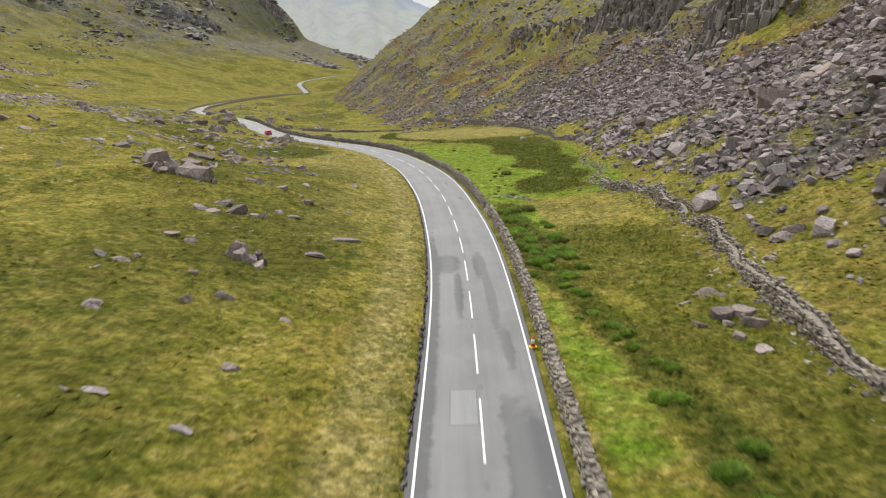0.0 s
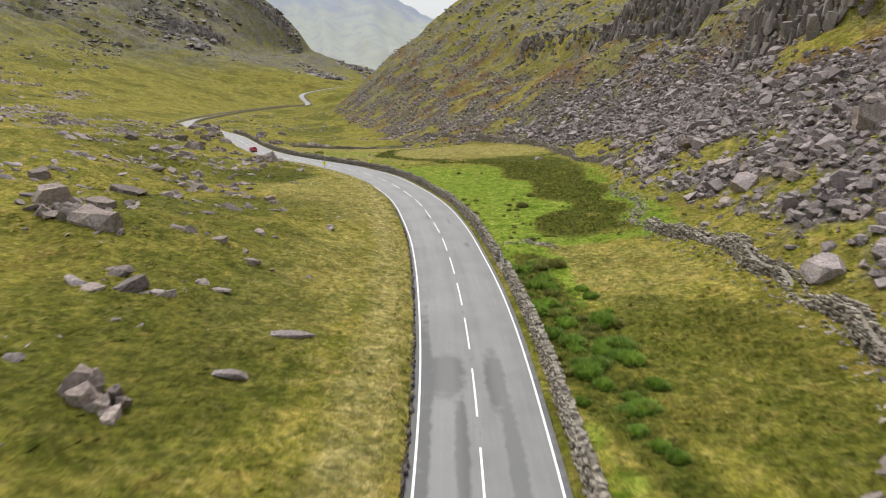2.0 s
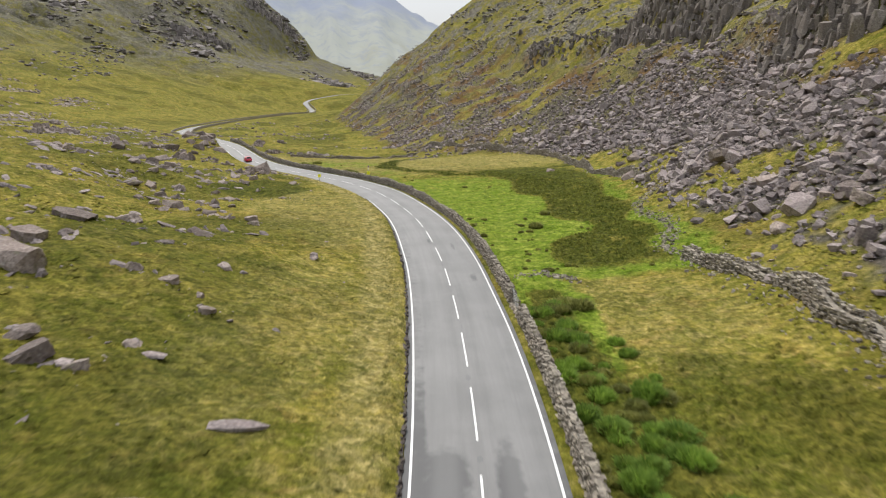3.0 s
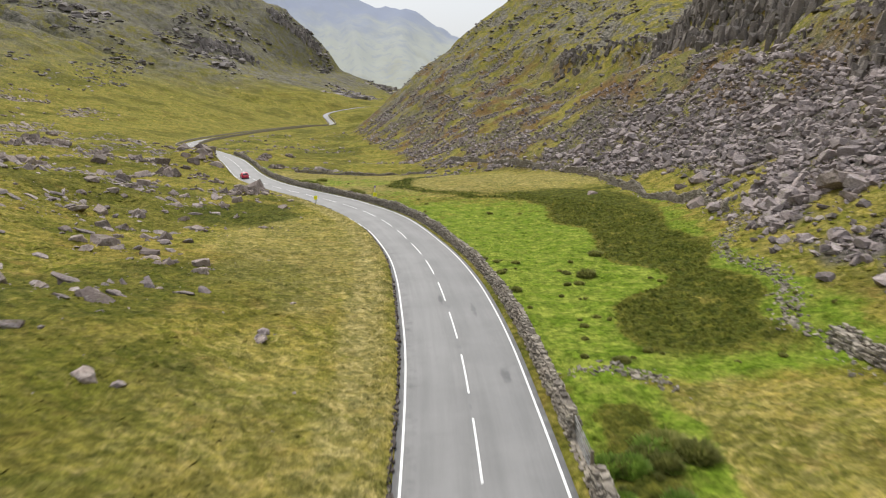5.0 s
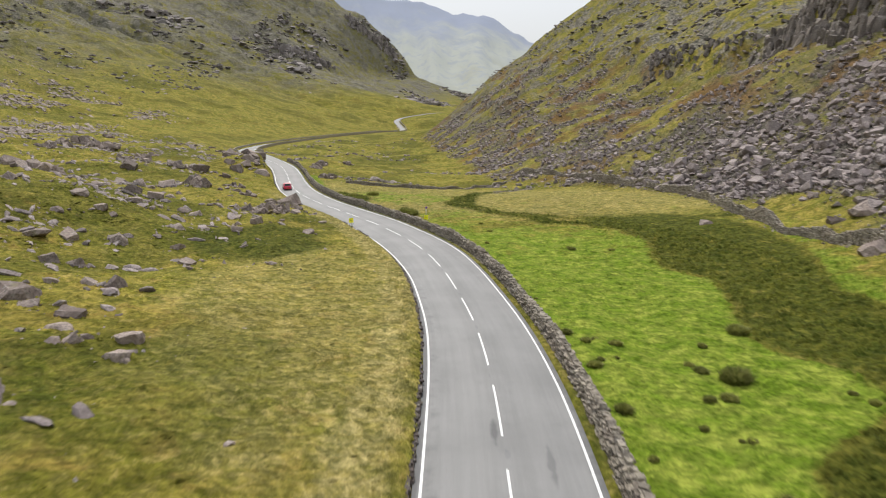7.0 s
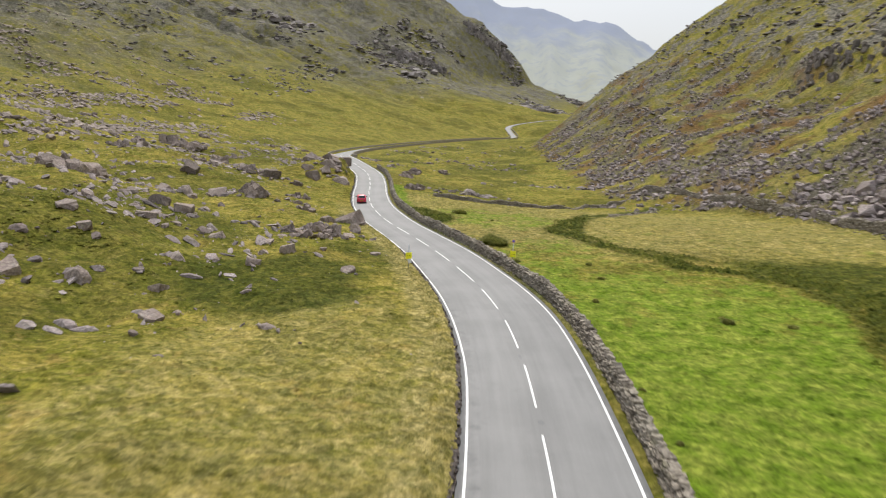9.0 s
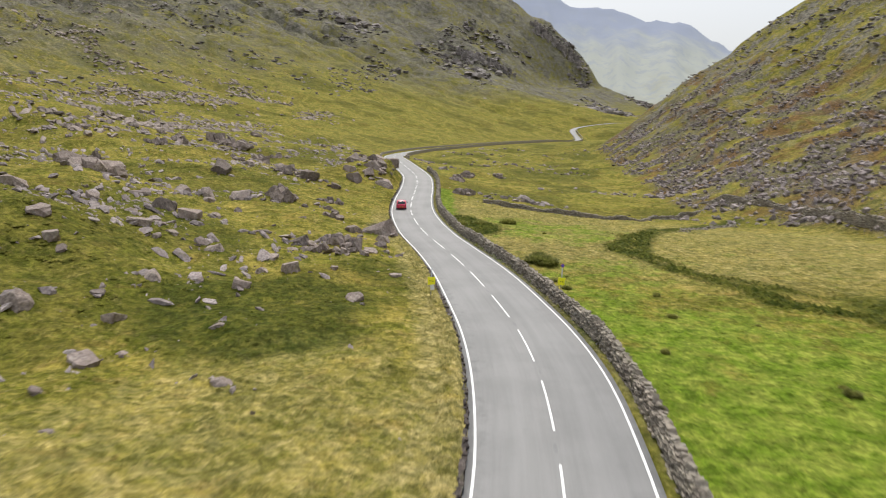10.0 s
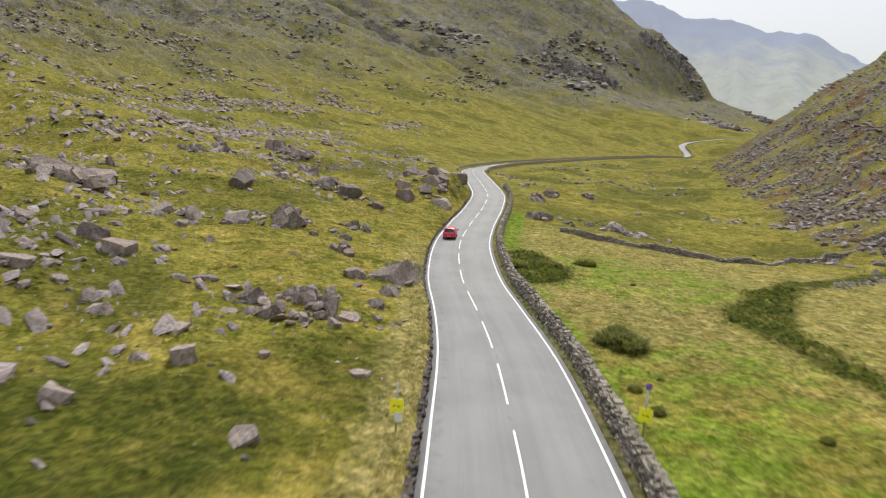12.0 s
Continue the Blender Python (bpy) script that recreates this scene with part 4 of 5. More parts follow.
clump = lambda x, y: step(fractal(x, y, 22, 4, 101), 0.02, 0.4) ** 1.3 * step(road_x(y) - x, 14, 34) * (0.12 + 0.88 * step(y, 60, 125)) + 0.015
xs, ys = scatter(900, 22, 215, 9, 62, clump, rng)
for x, y in list(zip(xs, ys))[:64]:
    w = 0.5 + 1.1 * rng.random() ** 2
    boulder(x, y, w, w * rng.uniform(0.2, 0.42), rng, "small grey stone lying in the hill grass", "stones on the bank")
xs, ys = scatter(2600, 165, 330, 12, 120, lambda x, y: step(fractal(x, y, 24, 4, 201), 0.08, 0.4) * (1 - 0.6 * step(road_x(y) - x, 40, 90)), rng)
for x, y in list(zip(xs, ys))[:80]:
    w = 1.2 + 3.4 * rng.random() ** 2
    outcrop(x, y, w, w * rng.uniform(0.14, 0.27), rng, 7)
outcrop(-15.0, 49.0, 3.4, 0.95, rng, 11)
near_rock = np.array([(x, y) for rows in ROCK_ROWS for x, y, wide, tall in rows for _ in range(int(2 + 3 * wide))])
reach = np.array([wide for rows in ROCK_ROWS for x, y, wide, tall in rows for _ in range(int(2 + 3 * wide))])
near_rock = near_rock + rng.normal(0, 1, near_rock.shape) * (0.45 + 0.55 * reach)[:, None]
keep = road_x(near_rock[:, 1]) - near_rock[:, 0] > 6
near_rock = near_rock[keep]
tagged(new("broken_stones", rock_field("broken_stones", near_rock[:, 0], near_rock[:, 1], np.clip(0.14 + 0.75 * reach[keep] * rng.random(len(near_rock)) ** 3, 0.14, 1.6), rng, sink=0.14, flat=(0.45, 0.9), kinds=FIELDSTONES)), "broken grey stones lying about the boulders", "stones", kind="stuff")
xs, ys = scatter(80000, 15, 340, 7, 150, lambda x, y: 0.6 * clump(x, y) + 0.55 * step(fractal(x, y, 13, 4, 171), 0.05, 0.4) * step(y, 105, 165) * step(road_x(y) - x, 10, 26), rng)
tagged(new("loose_stones", rock_field("loose_stones", xs, ys, 0.14 + 1.9 * rng.random(len(xs)) ** 6.5, rng, sink=0.16, flat=(0.45, 0.9), kinds=FIELDSTONES, bedded=True)), "grey stones strewn over the grass bank", "stones", kind="stuff")
field_rocks = lambda x, y: (0.15 * step(fractal(x, y, 12, 3, 181), 0.1, 0.4) + step(fractal(x * 0.7 + y * 0.5, y * 0.6 - x * 0.4, 42, 5, 111), 0.0, 0.3)) * step(road_x(y) - x, 55, 90) * (1 - 0.9 * step(road_x(y) - x, 200, 320))
xs, ys = scatter(54000, 120, 460, 50, 330, field_rocks, rng)
tagged(new("hillside_rocks", rock_field("hillside_rocks", xs, ys, 0.35 + 2.4 * rng.random(len(xs)) ** 3.5, rng, mat=M_HILL, sink=0.12, flat=(0.45, 0.9), bedded=True)), "grey rocks and blocky outcrops on the mountain side", "rocks", kind="stuff")

y = rng.uniform(238, 470, 5000)
x = road_x(y) + 8 + rng.random(5000) * np.maximum(foot_x(y) - road_x(y), 20)
ok = rng.random(5000) < step(fractal(x, y, 28, 4, 191), 0.12, 0.4)
x, y = x[ok], y[ok]
tagged(new("valley_stones", rock_field("valley_stones", x, y, 0.4 + 1.6 * rng.random(len(x)) ** 3, rng, sink=0.2)), "grey stones scattered over the valley floor", "stones", kind="stuff")
y = rng.uniform(380, 560, 5200)
x = foot_x(y) + 6 + rng.random(5200) * 150
ok = rng.random(5200) < step(fractal(x, y, 30, 4, 195), -0.05, 0.25)
x, y = x[ok], y[ok]
tagged(new("spur_rocks", rock_field("spur_rocks", x, y, 0.5 + 2.0 * rng.random(len(x)) ** 3, rng, mat=M_CRAG, sink=0.1, flat=(0.4, 0.8), bedded=True)), "dark broken rock over the mountain spur", "rocks", kind="stuff")

# scree below the crags
n = 98000
y = 8 + 462 * rng.random(n) ** 1.15
x = foot_x(y) + rng.uniform(-4, 1, n) + rng.random(n) ** 1.1 * (scree_w(y) + 16)
dens = covers(x, y)["scree"]
ok = rng.uniform(0, 1, n) < dens * (0.7 + 0.3 * step(y, 90, 130))
x, y = x[ok], y[ok]
n = len(x)
size = 0.28 + 1.1 * rng.random(n) ** np.where(y < 130, 2.2, 3.2) + 2.0 * (rng.random(n) > 0.965) * (y < 220) * rng.random(n)
tagged(new("scree", rock_field("scree", x, y, size, rng, sink=0.05, flat=(0.6, 1.2), tilt=0.7)), "grey angular scree of loose blocks below the crags", "scree", kind="stuff")
for _ in range(78):
    y = rng.uniform(30, 175)
    x = float(foot_x(y)) + 4 + rng.random() ** 1.3 * 42
    w = 1.0 + 1.7 * rng.random() ** 2
    boulder(x, y, w, w * rng.uniform(0.3, 0.55), rng, "large angular block lying on the scree slope", "blocks on the scree")

FIELD_STONES = [(19.4, 47.6, 2.1, 0.6), (17.4, 45.7, 0.8, 0.3), (19.1, 43.2, 1.4, 0.8), (17.1, 41.9, 1.1, 0.4), (19.0, 41.9, 1.0, 0.5), (20.5, 43.4, 1.5, 0.5), (20.6, 41.7, 1.6, 0.6), (18.9, 39.7, 0.9, 0.4), (19.2, 37.4, 1.0, 0.4), (28.3, 54.0, 2.3, 0.8), (26.3, 51.6, 1.3, 0.4), (21.3, 51.5, 0.7, 0.2), (20.5, 46.7, 0.8, 0.4), (28.1, 56.6, 2.0, 0.6), (25.3, 47.7, 0.8, 0.3)]
SCREE_BLOCKS = [(45.0, 92.6, 4.0, 3.1), (50.4, 94.6, 4.6, 1.9), (40.4, 92.8, 1.8, 1.5), (40.2, 80.4, 2.9, 1.0), (53.1, 94.5, 4.1, 2.2), (36.6, 109.9, 2.1, 1.0), (38.0, 125.1, 3.8, 1.5), (36.7, 72.0, 1.8, 0.7), (36.1, 77.7, 1.7, 0.7), (34.5, 158.9, 3.8, 1.9), (30.3, 145.4, 3.2, 1.7), (32.0, 159.8, 1.9, 0.7), (20.1, 169.8, 1.5, 0.6)]
for x, y, wide, tall in FIELD_STONES:
    boulder(x, y, wide, tall, rng, "pale grey boulder lying in the field below the scree", "boulders in the field")
for x, y, wide, tall in SCREE_BLOCKS:
    boulder(x, y, wide, tall, rng, "large angular block lying on the scree slope", "blocks on the scree")

# crags: upright blocks along the broken bands of rock
def crag_blocks(n, y0, y1, d0, width, tall, seed, keep, loose=2.4, bold=True):
    """Upright fluted blocks, shoulder to shoulder along a band of cliff."""
    rng = np.random.default_rng(seed)
    y = rng.uniform(y0, y1, n)
    wob = fractal(foot_x(y) + scree_w(y) + d0, y, 40, 4, 31)
    x = foot_x(y) + scree_w(y) + d0 - 5 * wob + rng.normal(0, loose, n) + 7 * fractal(y, y * 0, 11, 3, 139)
    ok = (rng.random(n) < (1.2 * cliffs(y) - 0.25) * step(fractal(x * 0.5, y, 26, 3, 137), -0.22, 0.02)) if bold else (fractal(x, y, 30, 3, 131) > keep)
    x, y = x[ok], y[ok]
    n = len(x)
    s = rng.uniform(*width, n)
    h = rng.uniform(*tall, n) * (0.45 + 0.6 * cliffs(y) if bold else 1.0)
    size = np.stack([s, s * rng.uniform(0.7, 1.2, n), h * 1.5], -1)
    at = np.stack([x, y, height(x, y) + 0.15 * h], -1)
    rot = turns(rng.uniform(-1.2, 1.2, n), rng.normal(0, 0.12, n), rng.normal(0.12, 0.12, n))
    return joined("crag", ROCKS, rng.integers(0, len(ROCKS), n), at, size, rot, M_CRAG)


for args, label in (((2300, 110, 390, 3, (0.6, 2.0), (1.4, 5.0), 5, 0, 2.8, True), "dark fluted crag above the scree"), ((900, 60, 430, 66, (1.0, 3.4), (0.4, 1.3), 6, 0.0, 6.0, False), "dark crag high on the hillside"),
                    ((800, 120, 470, 24, (0.9, 3.2), (0.35, 1.1), 7, -0.05, 9.0, False), "broken rock rib on the hillside"),
                    ((640, 208, 280, 3, (0.9, 2.4), (2.0, 6.5), 15, -0.30, 3.0, False), "bold dark buttress of fluted rock"), ((260, 138, 168, 4, (1.0, 2.4), (2.5, 6.5), 16, -9, 2.0, False), "dark rock buttress at the head of the scree")):
    tagged(new("crag", crag_blocks(*args)), label, "crag", kind="stuff")


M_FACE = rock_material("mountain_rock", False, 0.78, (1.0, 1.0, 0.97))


def mountain_crags():
    rng = np.random.default_rng(8)
    x, y = scatter(14000, 260, 820, 110, 420, lambda x, y: step(fractal(x * 0.8 + y * 0.2, y * 0.45 - x * 0.2, 70, 5, 141), 0.04, 0.3), rng)
    n = len(x)
    s = (0.8 + 4 * rng.random(n) ** 4) * (0.4 + y / 900)
    size = np.stack([s * 1.3, s, s * rng.uniform(0.35, 0.75, n)], -1)
    at = np.stack([x, y, height(x, y) - 0.08 * s], -1)
    rot = turns(rng.uniform(0, 6.28, n), rng.normal(0, 0.2, n), rng.normal(0, 0.2, n))
    xf, yf = scatter(5200, 800, 1640, 60, 420, lambda x, y: step(fractal(x * 0.9 + y * 0.3, y * 0.4 - x * 0.3, 120, 5, 143), 0.06, 0.26), rng)
    m = len(xf)
    s = 3 + 11 * rng.random(m) ** 3
    size = np.concatenate([size, np.stack([s * 1.6, s, s * rng.uniform(0.4, 0.9, m)], -1)])
    at = np.concatenate([at, np.stack([xf, yf, height(xf, yf) - 0.1 * s], -1)])
    rot = np.concatenate([rot, turns(rng.normal(-0.4, 0.5, m), rng.normal(0, 0.2, m), rng.normal(0, 0.2, m))])
    n += m
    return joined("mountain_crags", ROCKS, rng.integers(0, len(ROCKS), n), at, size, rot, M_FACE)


def mountain_cliff():
    """Dark upright faces at the end of the mountain's spur."""
    rng = np.random.default_rng(18)
    n = 330
    upper = rng.random(n) < 0.6
    t = rng.random(n)
    x = np.where(upper, -440 + 76 * t, -470 + 66 * t) + rng.normal(0, 9, n)
    y = np.where(upper, 1512 + 62 * t, 1190 + 70 * t) + rng.normal(0, 7, n)
    s = rng.uniform(4, 9, n)
    size = np.stack([s, s * rng.uniform(0.7, 1.2, n), np.where(upper, 1, 0.62) * rng.uniform(18, 50, n)], -1)
    at = np.stack([x, y, height(x, y) - 0.08 * size[:, 2]], -1)
    rot = turns(rng.uniform(-1, 1, n), rng.normal(0, 0.07, n), rng.normal(0, 0.07, n))
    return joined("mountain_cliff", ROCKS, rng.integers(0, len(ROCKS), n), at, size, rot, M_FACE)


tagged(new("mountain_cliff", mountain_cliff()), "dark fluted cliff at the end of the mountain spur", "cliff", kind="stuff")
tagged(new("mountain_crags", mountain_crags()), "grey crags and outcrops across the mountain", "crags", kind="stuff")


# ---- far range, haze painted into its colour and glow ----
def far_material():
    k = Mat("haze_painted_hills", 1.0, 0.0)
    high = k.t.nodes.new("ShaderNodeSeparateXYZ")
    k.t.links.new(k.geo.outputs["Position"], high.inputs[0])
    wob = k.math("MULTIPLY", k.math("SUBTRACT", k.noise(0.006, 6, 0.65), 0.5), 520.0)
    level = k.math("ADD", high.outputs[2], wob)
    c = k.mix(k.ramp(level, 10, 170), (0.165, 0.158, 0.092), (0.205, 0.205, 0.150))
    # bluer towards the heights: haze put into the base colour
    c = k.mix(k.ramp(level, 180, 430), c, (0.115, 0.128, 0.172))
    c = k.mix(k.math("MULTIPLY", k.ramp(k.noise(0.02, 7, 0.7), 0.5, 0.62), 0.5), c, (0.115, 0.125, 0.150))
    # pale blue glow over the whole range, added to imitate haze
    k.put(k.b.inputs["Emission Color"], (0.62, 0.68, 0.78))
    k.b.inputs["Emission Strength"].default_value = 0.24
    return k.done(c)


def far_range():
    crest = curve([-70, -40, -20, -17, -14.4, -12, -9.8, -8.4, -7, -5.9, -4, -2, 6, 20, 60], [9, 10.5, 10, 9.9, 8.6, 8.5, 8.1, 7.5, 7.5, 7.4, 6.4, 5.3, 3.5, 4, 5])
    az = np.linspace(-75, 65, 330)
    s = np.linspace(0, 1.25, 70)
    aa, ss = np.meshgrid(az, s, indexing="ij")
    top = 3300 * np.tan(np.radians(crest(aa)))
    r = 2050 + 1250 * ss + 140 * fractal(aa, ss * 0 + 3, 9, 3, 7)
    prof = np.where(ss < 1, ss ** 1.35, 1 - 2.2 * (ss - 1))
    z = top * prof
    z = z + 125 * np.sin(math.pi * np.clip(ss, 0, 1)) * fractal(aa * 1.0 + ss * 2, ss * 3, 5, 5, 9, True) + 16 * fractal(aa * 3, ss * 20, 3, 3, 19) * np.clip(ss * 2, 0, 1) * (1 - step(np.abs(ss - 1), 0.0, 0.08) * 0.3)
    a = np.radians(aa)
    co = np.stack([-10 + r * np.sin(a), 139 + r * np.cos(a), z + 2], -1).reshape(-1, 3)
    n, m = aa.shape
    idx = np.arange(n * m).reshape(n, m)
    faces = np.stack([idx[:-1, :-1], idx[1:, :-1], idx[1:, 1:], idx[:-1, 1:]], -1).reshape(-1, 4)
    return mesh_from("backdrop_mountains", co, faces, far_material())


tagged(new("backdrop_mountains", far_range()), "distant mountain range closing the valley, haze painted in its colour and glow", "mountains", kind="structure")


# ---- grass and rushes ----
def tussocks(name, x, y, tall, wide, rng, label, category):
    """Many low leaning tufts in one mesh, coloured like the ground that they grow on."""
    n, sides = len(x), 5
    z = height(x, y)
    a = rng.uniform(0, 6.283, n)[:, None] + np.arange(sides) * (2 * math.pi / sides) + rng.normal(0, 0.25, (n, sides))
    r = wide[:, None] * rng.uniform(0.6, 1.2, (n, sides))
    rim = np.stack([x[:, None] + np.cos(a) * r, y[:, None] + np.sin(a) * r, np.broadcast_to(z[:, None] - 0.05, a.shape)], -1)
    lean = rng.normal(0, 0.22, (n, 2)) * wide[:, None]
    tip = np.stack([x + lean[:, 0], y + lean[:, 1], z + tall], -1)[:, None]
    co = np.concatenate([rim, tip], 1).reshape(-1, 3)
    tri = np.array([(i, (i + 1) % sides, sides) for i in range(sides)])
    me = mesh_from(name, co, (tri[None] + (np.arange(n) * (sides + 1))[:, None, None]).reshape(-1, 3), M_GROUND, True)
    for key, v in covers(x, y).items():
        me.attributes.new(key, "FLOAT", "POINT").data.foreach_set("value", np.repeat(v * (key not in ("scree", "crag")), sides + 1).astype(np.float32))
    return tagged(new(name, me), label, category, kind="stuff")


rng = np.random.default_rng(77)
n = 110000
y = 14 + 240 * rng.random(n) ** 1.15
u = np.concatenate([-4.3 - 58 * rng.random(n // 2) ** 1.2, 5.0 + 42 * rng.random(n - n // 2) ** 1.2])
x = road_x(y) + u
ok = rng.random(n) < (0.25 + 0.75 * step(fractal(x, y, 5, 3, 151), -0.2, 0.25)) * (1 - 0.8 * covers(x, y)["scree"])
across = u / np.sqrt(1 + road_slope(y) ** 2)
ok = ok & ((-across - half_left(y) > 1.05) | (across - half_right(y) > 1.9))
x, y = x[ok], y[ok]
tall = 0.04 + 0.13 * rng.random(len(x)) ** 2
tussocks("hill_grass", x, y, tall, 0.16 + 1.7 * tall * rng.uniform(0.6, 1.4, len(x)), rng, "olive and straw tussocks of rough hill grass", "grass")
ring = [(x, y, wide) for rows in ROCK_ROWS for x, y, wide, tall in rows for _ in range(int(10 + 10 * wide))]
rx, ry, rw = np.array(ring).T
a, out = rng.uniform(0, 6.283, len(rx)), rng.uniform(0.38, 0.85, len(rx))
tall = 0.06 + 0.13 * rng.random(len(rx))
tussocks("rough_grass", rx + np.cos(a) * rw * out, ry + 0.8 * np.sin(a) * rw * out, tall, 0.14 + 1.2 * tall, rng, "long grass growing up round the stones", "grass")
n = 14000
y = rng.uniform(8, 262, n)
off = -(half_left(y) + 0.72 + 1.1 * rng.random(n) ** 1.6)
run = 1 / np.sqrt(1 + road_slope(y) ** 2)
x, y = road_x(y) + off * run, y - off * road_slope(y) * run
tall = 0.06 + 0.15 * rng.random(n)
tussocks("verge_grass", x, y, tall, 0.15 + 0.9 * tall, rng, "straw-coloured grass hanging over the stone edging", "grass")
n = 60000
y = rng.uniform(16, 215, n)
x = road_x(y) + 5.2 + rng.random(n) * 34
ok = rng.random(n) < covers(x, y)["rush"] * (0.3 + 0.7 * step(fractal(x, y, 4, 3, 161), -0.1, 0.2))
x, y = x[ok], y[ok]
tall = 0.18 + 0.36 * rng.random(len(x)) ** 1.5
tussocks("rushes", x, y, tall * 0.7, 0.14 + 0.6 * tall, rng, "dark green rushes along the wet ditch", "rushes")


def clump_mesh(name, seed, blades, tall, wide, mat):
    rng = np.random.default_rng(seed)
    a = rng.uniform(0, 6.283, blades)
    r = wide * np.sqrt(rng.random(blades)) * 0.5
    bx, by = np.cos(a) * r, np.sin(a) * r
    out = a + rng.normal(0, 0.6, blades)
    h = tall * rng.uniform(0.45, 1.0, blades) * (1 - 0.5 * (2 * r / wide) ** 2)
    lean = 0.15 + 0.35 * rng.random(blades) * (0.4 + 2 * r / wide) * tall
    wx, wy = np.sin(out) * 0.035, -np.cos(out) * 0.035
    tip = np.stack([bx + np.cos(out) * lean, by + np.sin(out) * lean, h], -1)
    mid = np.stack([bx + np.cos(out) * lean * 0.35, by + np.sin(out) * lean * 0.35, h * 0.6], -1)
    lo = np.stack([bx, by, np.full(blades, -0.08)], -1)
    side = np.stack([wx, wy, np.zeros(blades)], -1)
    co = np.stack([lo - side, lo + side, mid + side, mid - side, tip], 1).reshape(-1, 3)
    faces = []
    for i in range(blades):
        faces += [(5 * i, 5 * i + 1, 5 * i + 2, 5 * i + 3), (5 * i + 3, 5 * i + 2, 5 * i + 4)]
    return mesh_from(name, co, faces, mat, False)


def leaf_material(name, lo, hi):
    k = Mat(name, 0.7, 0.25)
    c = k.mix(k.geo.outputs["Random Per Island"], lo, hi)
    c = k.mix(1.0, c, k.mix(k.random(), (0.75, 0.75, 0.75), (1.2, 1.15, 1.1)), "MULTIPLY")
    thin, both = k.t.nodes.new("ShaderNodeBsdfTranslucent"), k.t.nodes.new("ShaderNodeMixShader")
    k.put(thin.inputs[0], c)
    both.inputs[0].default_value = 0.5
    k.t.links.new(k.b.outputs[0], both.inputs[1])
    k.t.links.new(thin.outputs[0], both.inputs[2])
    k.t.links.new(both.outputs[0], k.t.nodes["Material Output"].inputs[0])
    return k.done(c)


M_RUSH = leaf_material("rush_leaf", (0.135, 0.160, 0.034), (0.30, 0.30, 0.09))
M_FERN = leaf_material("fern_leaf", (0.11, 0.21, 0.026), (0.27, 0.39, 0.065))
RUSHES = [clump_mesh("rush_clump", i, 420, 0.75, 1.25, M_RUSH) for i in range(4)]
FERNS = [clump_mesh("fern_clump", 20 + i, 480, 0.85, 1.6, M_FERN) for i in range(4)]
rng = np.random.default_rng(21)


def plant(kind, x, y, s):
    me = (RUSHES if kind == "rush_clump" else FERNS)[int(rng.integers(0, 4))]
    ob = new(kind, me)
    ob.matrix_world = Matrix.Translation((x, y, ground_at(x, y))) @ Euler((0, 0, rng.uniform(0, 6.28))).to_matrix().to_4x4() @ Matrix.Diagonal((s * rng.uniform(0.8, 1.3), s, s * rng.uniform(0.75, 1.2), 1))
    if kind == "rush_clump":
        return tagged(ob, "dark olive clump of rushes in the green field", "rushes", "rush clumps")
    return tagged(ob, "green fern clump by the dry stone wall", "fern", "fern clumps")


n = 0
while n < 52:
    y = rng.uniform(94, 205)
    x = float(road_x(y)) + 6.5 + rng.random() ** 1.4 * 22
    if covers(np.array([x]), np.array([y]))["lush"][0] > 0.25 and rng.random() < 0.25 + 0.75 * (y < 125):
        plant("rush_clump", x, y, rng.uniform(0.24, 0.62))
        n += 1
for i in range(72):
    y = rng.uniform(54, 84)
    x = float(road_x(y) + half_right(y)) + 2.0 + rng.random() * (3.0 + 2.6 * (y < 76))
    plant("fern_clump" if rng.random() < 0.65 else "rush_clump", x, y, rng.uniform(0.35, 1.0))
for x, y, s in ((9.6, 84.5, 1.3), (10.6, 83.2, 1.2), (9.0, 82.4, 1.0), (-24.0, 183.5, 1.2), (-22.6, 181.6, 1.7), (-23.6, 181.9, 1.6), (-41, 201, 1.4), (-39, 204, 1.6), (-36.5, 209, 1.5), (11, 118, 1.4), (13.4, 127, 1.1)):
    plant("rush_clump", x, y, s)
for i in range(22):
    t = i / 21
    plant("fern_clump", 13.3 - 4.8 * t + rng.normal(0, 0.9), 22 + 40 * t + rng.normal(0, 1.2), rng.uniform(0.35, 0.75))


# ---- car ----
def loft(rings, closed=True):
    """A skin over rings of equal length."""
    bm = bmesh.new()
    vs = [[bm.verts.new(p) for p in ring] for ring in rings]
    n = len(rings[0])
    for a, b in zip(vs, vs[1:]):
        for i in range(n if closed else n - 1):
            bm.faces.new((a[i], a[(i + 1) % n], b[(i + 1) % n], b[i]))
    bm.faces.new(list(reversed(vs[0])))
    bm.faces.new(vs[-1])
    bmesh.ops.recalc_face_normals(bm, faces=bm.faces)
    return bm


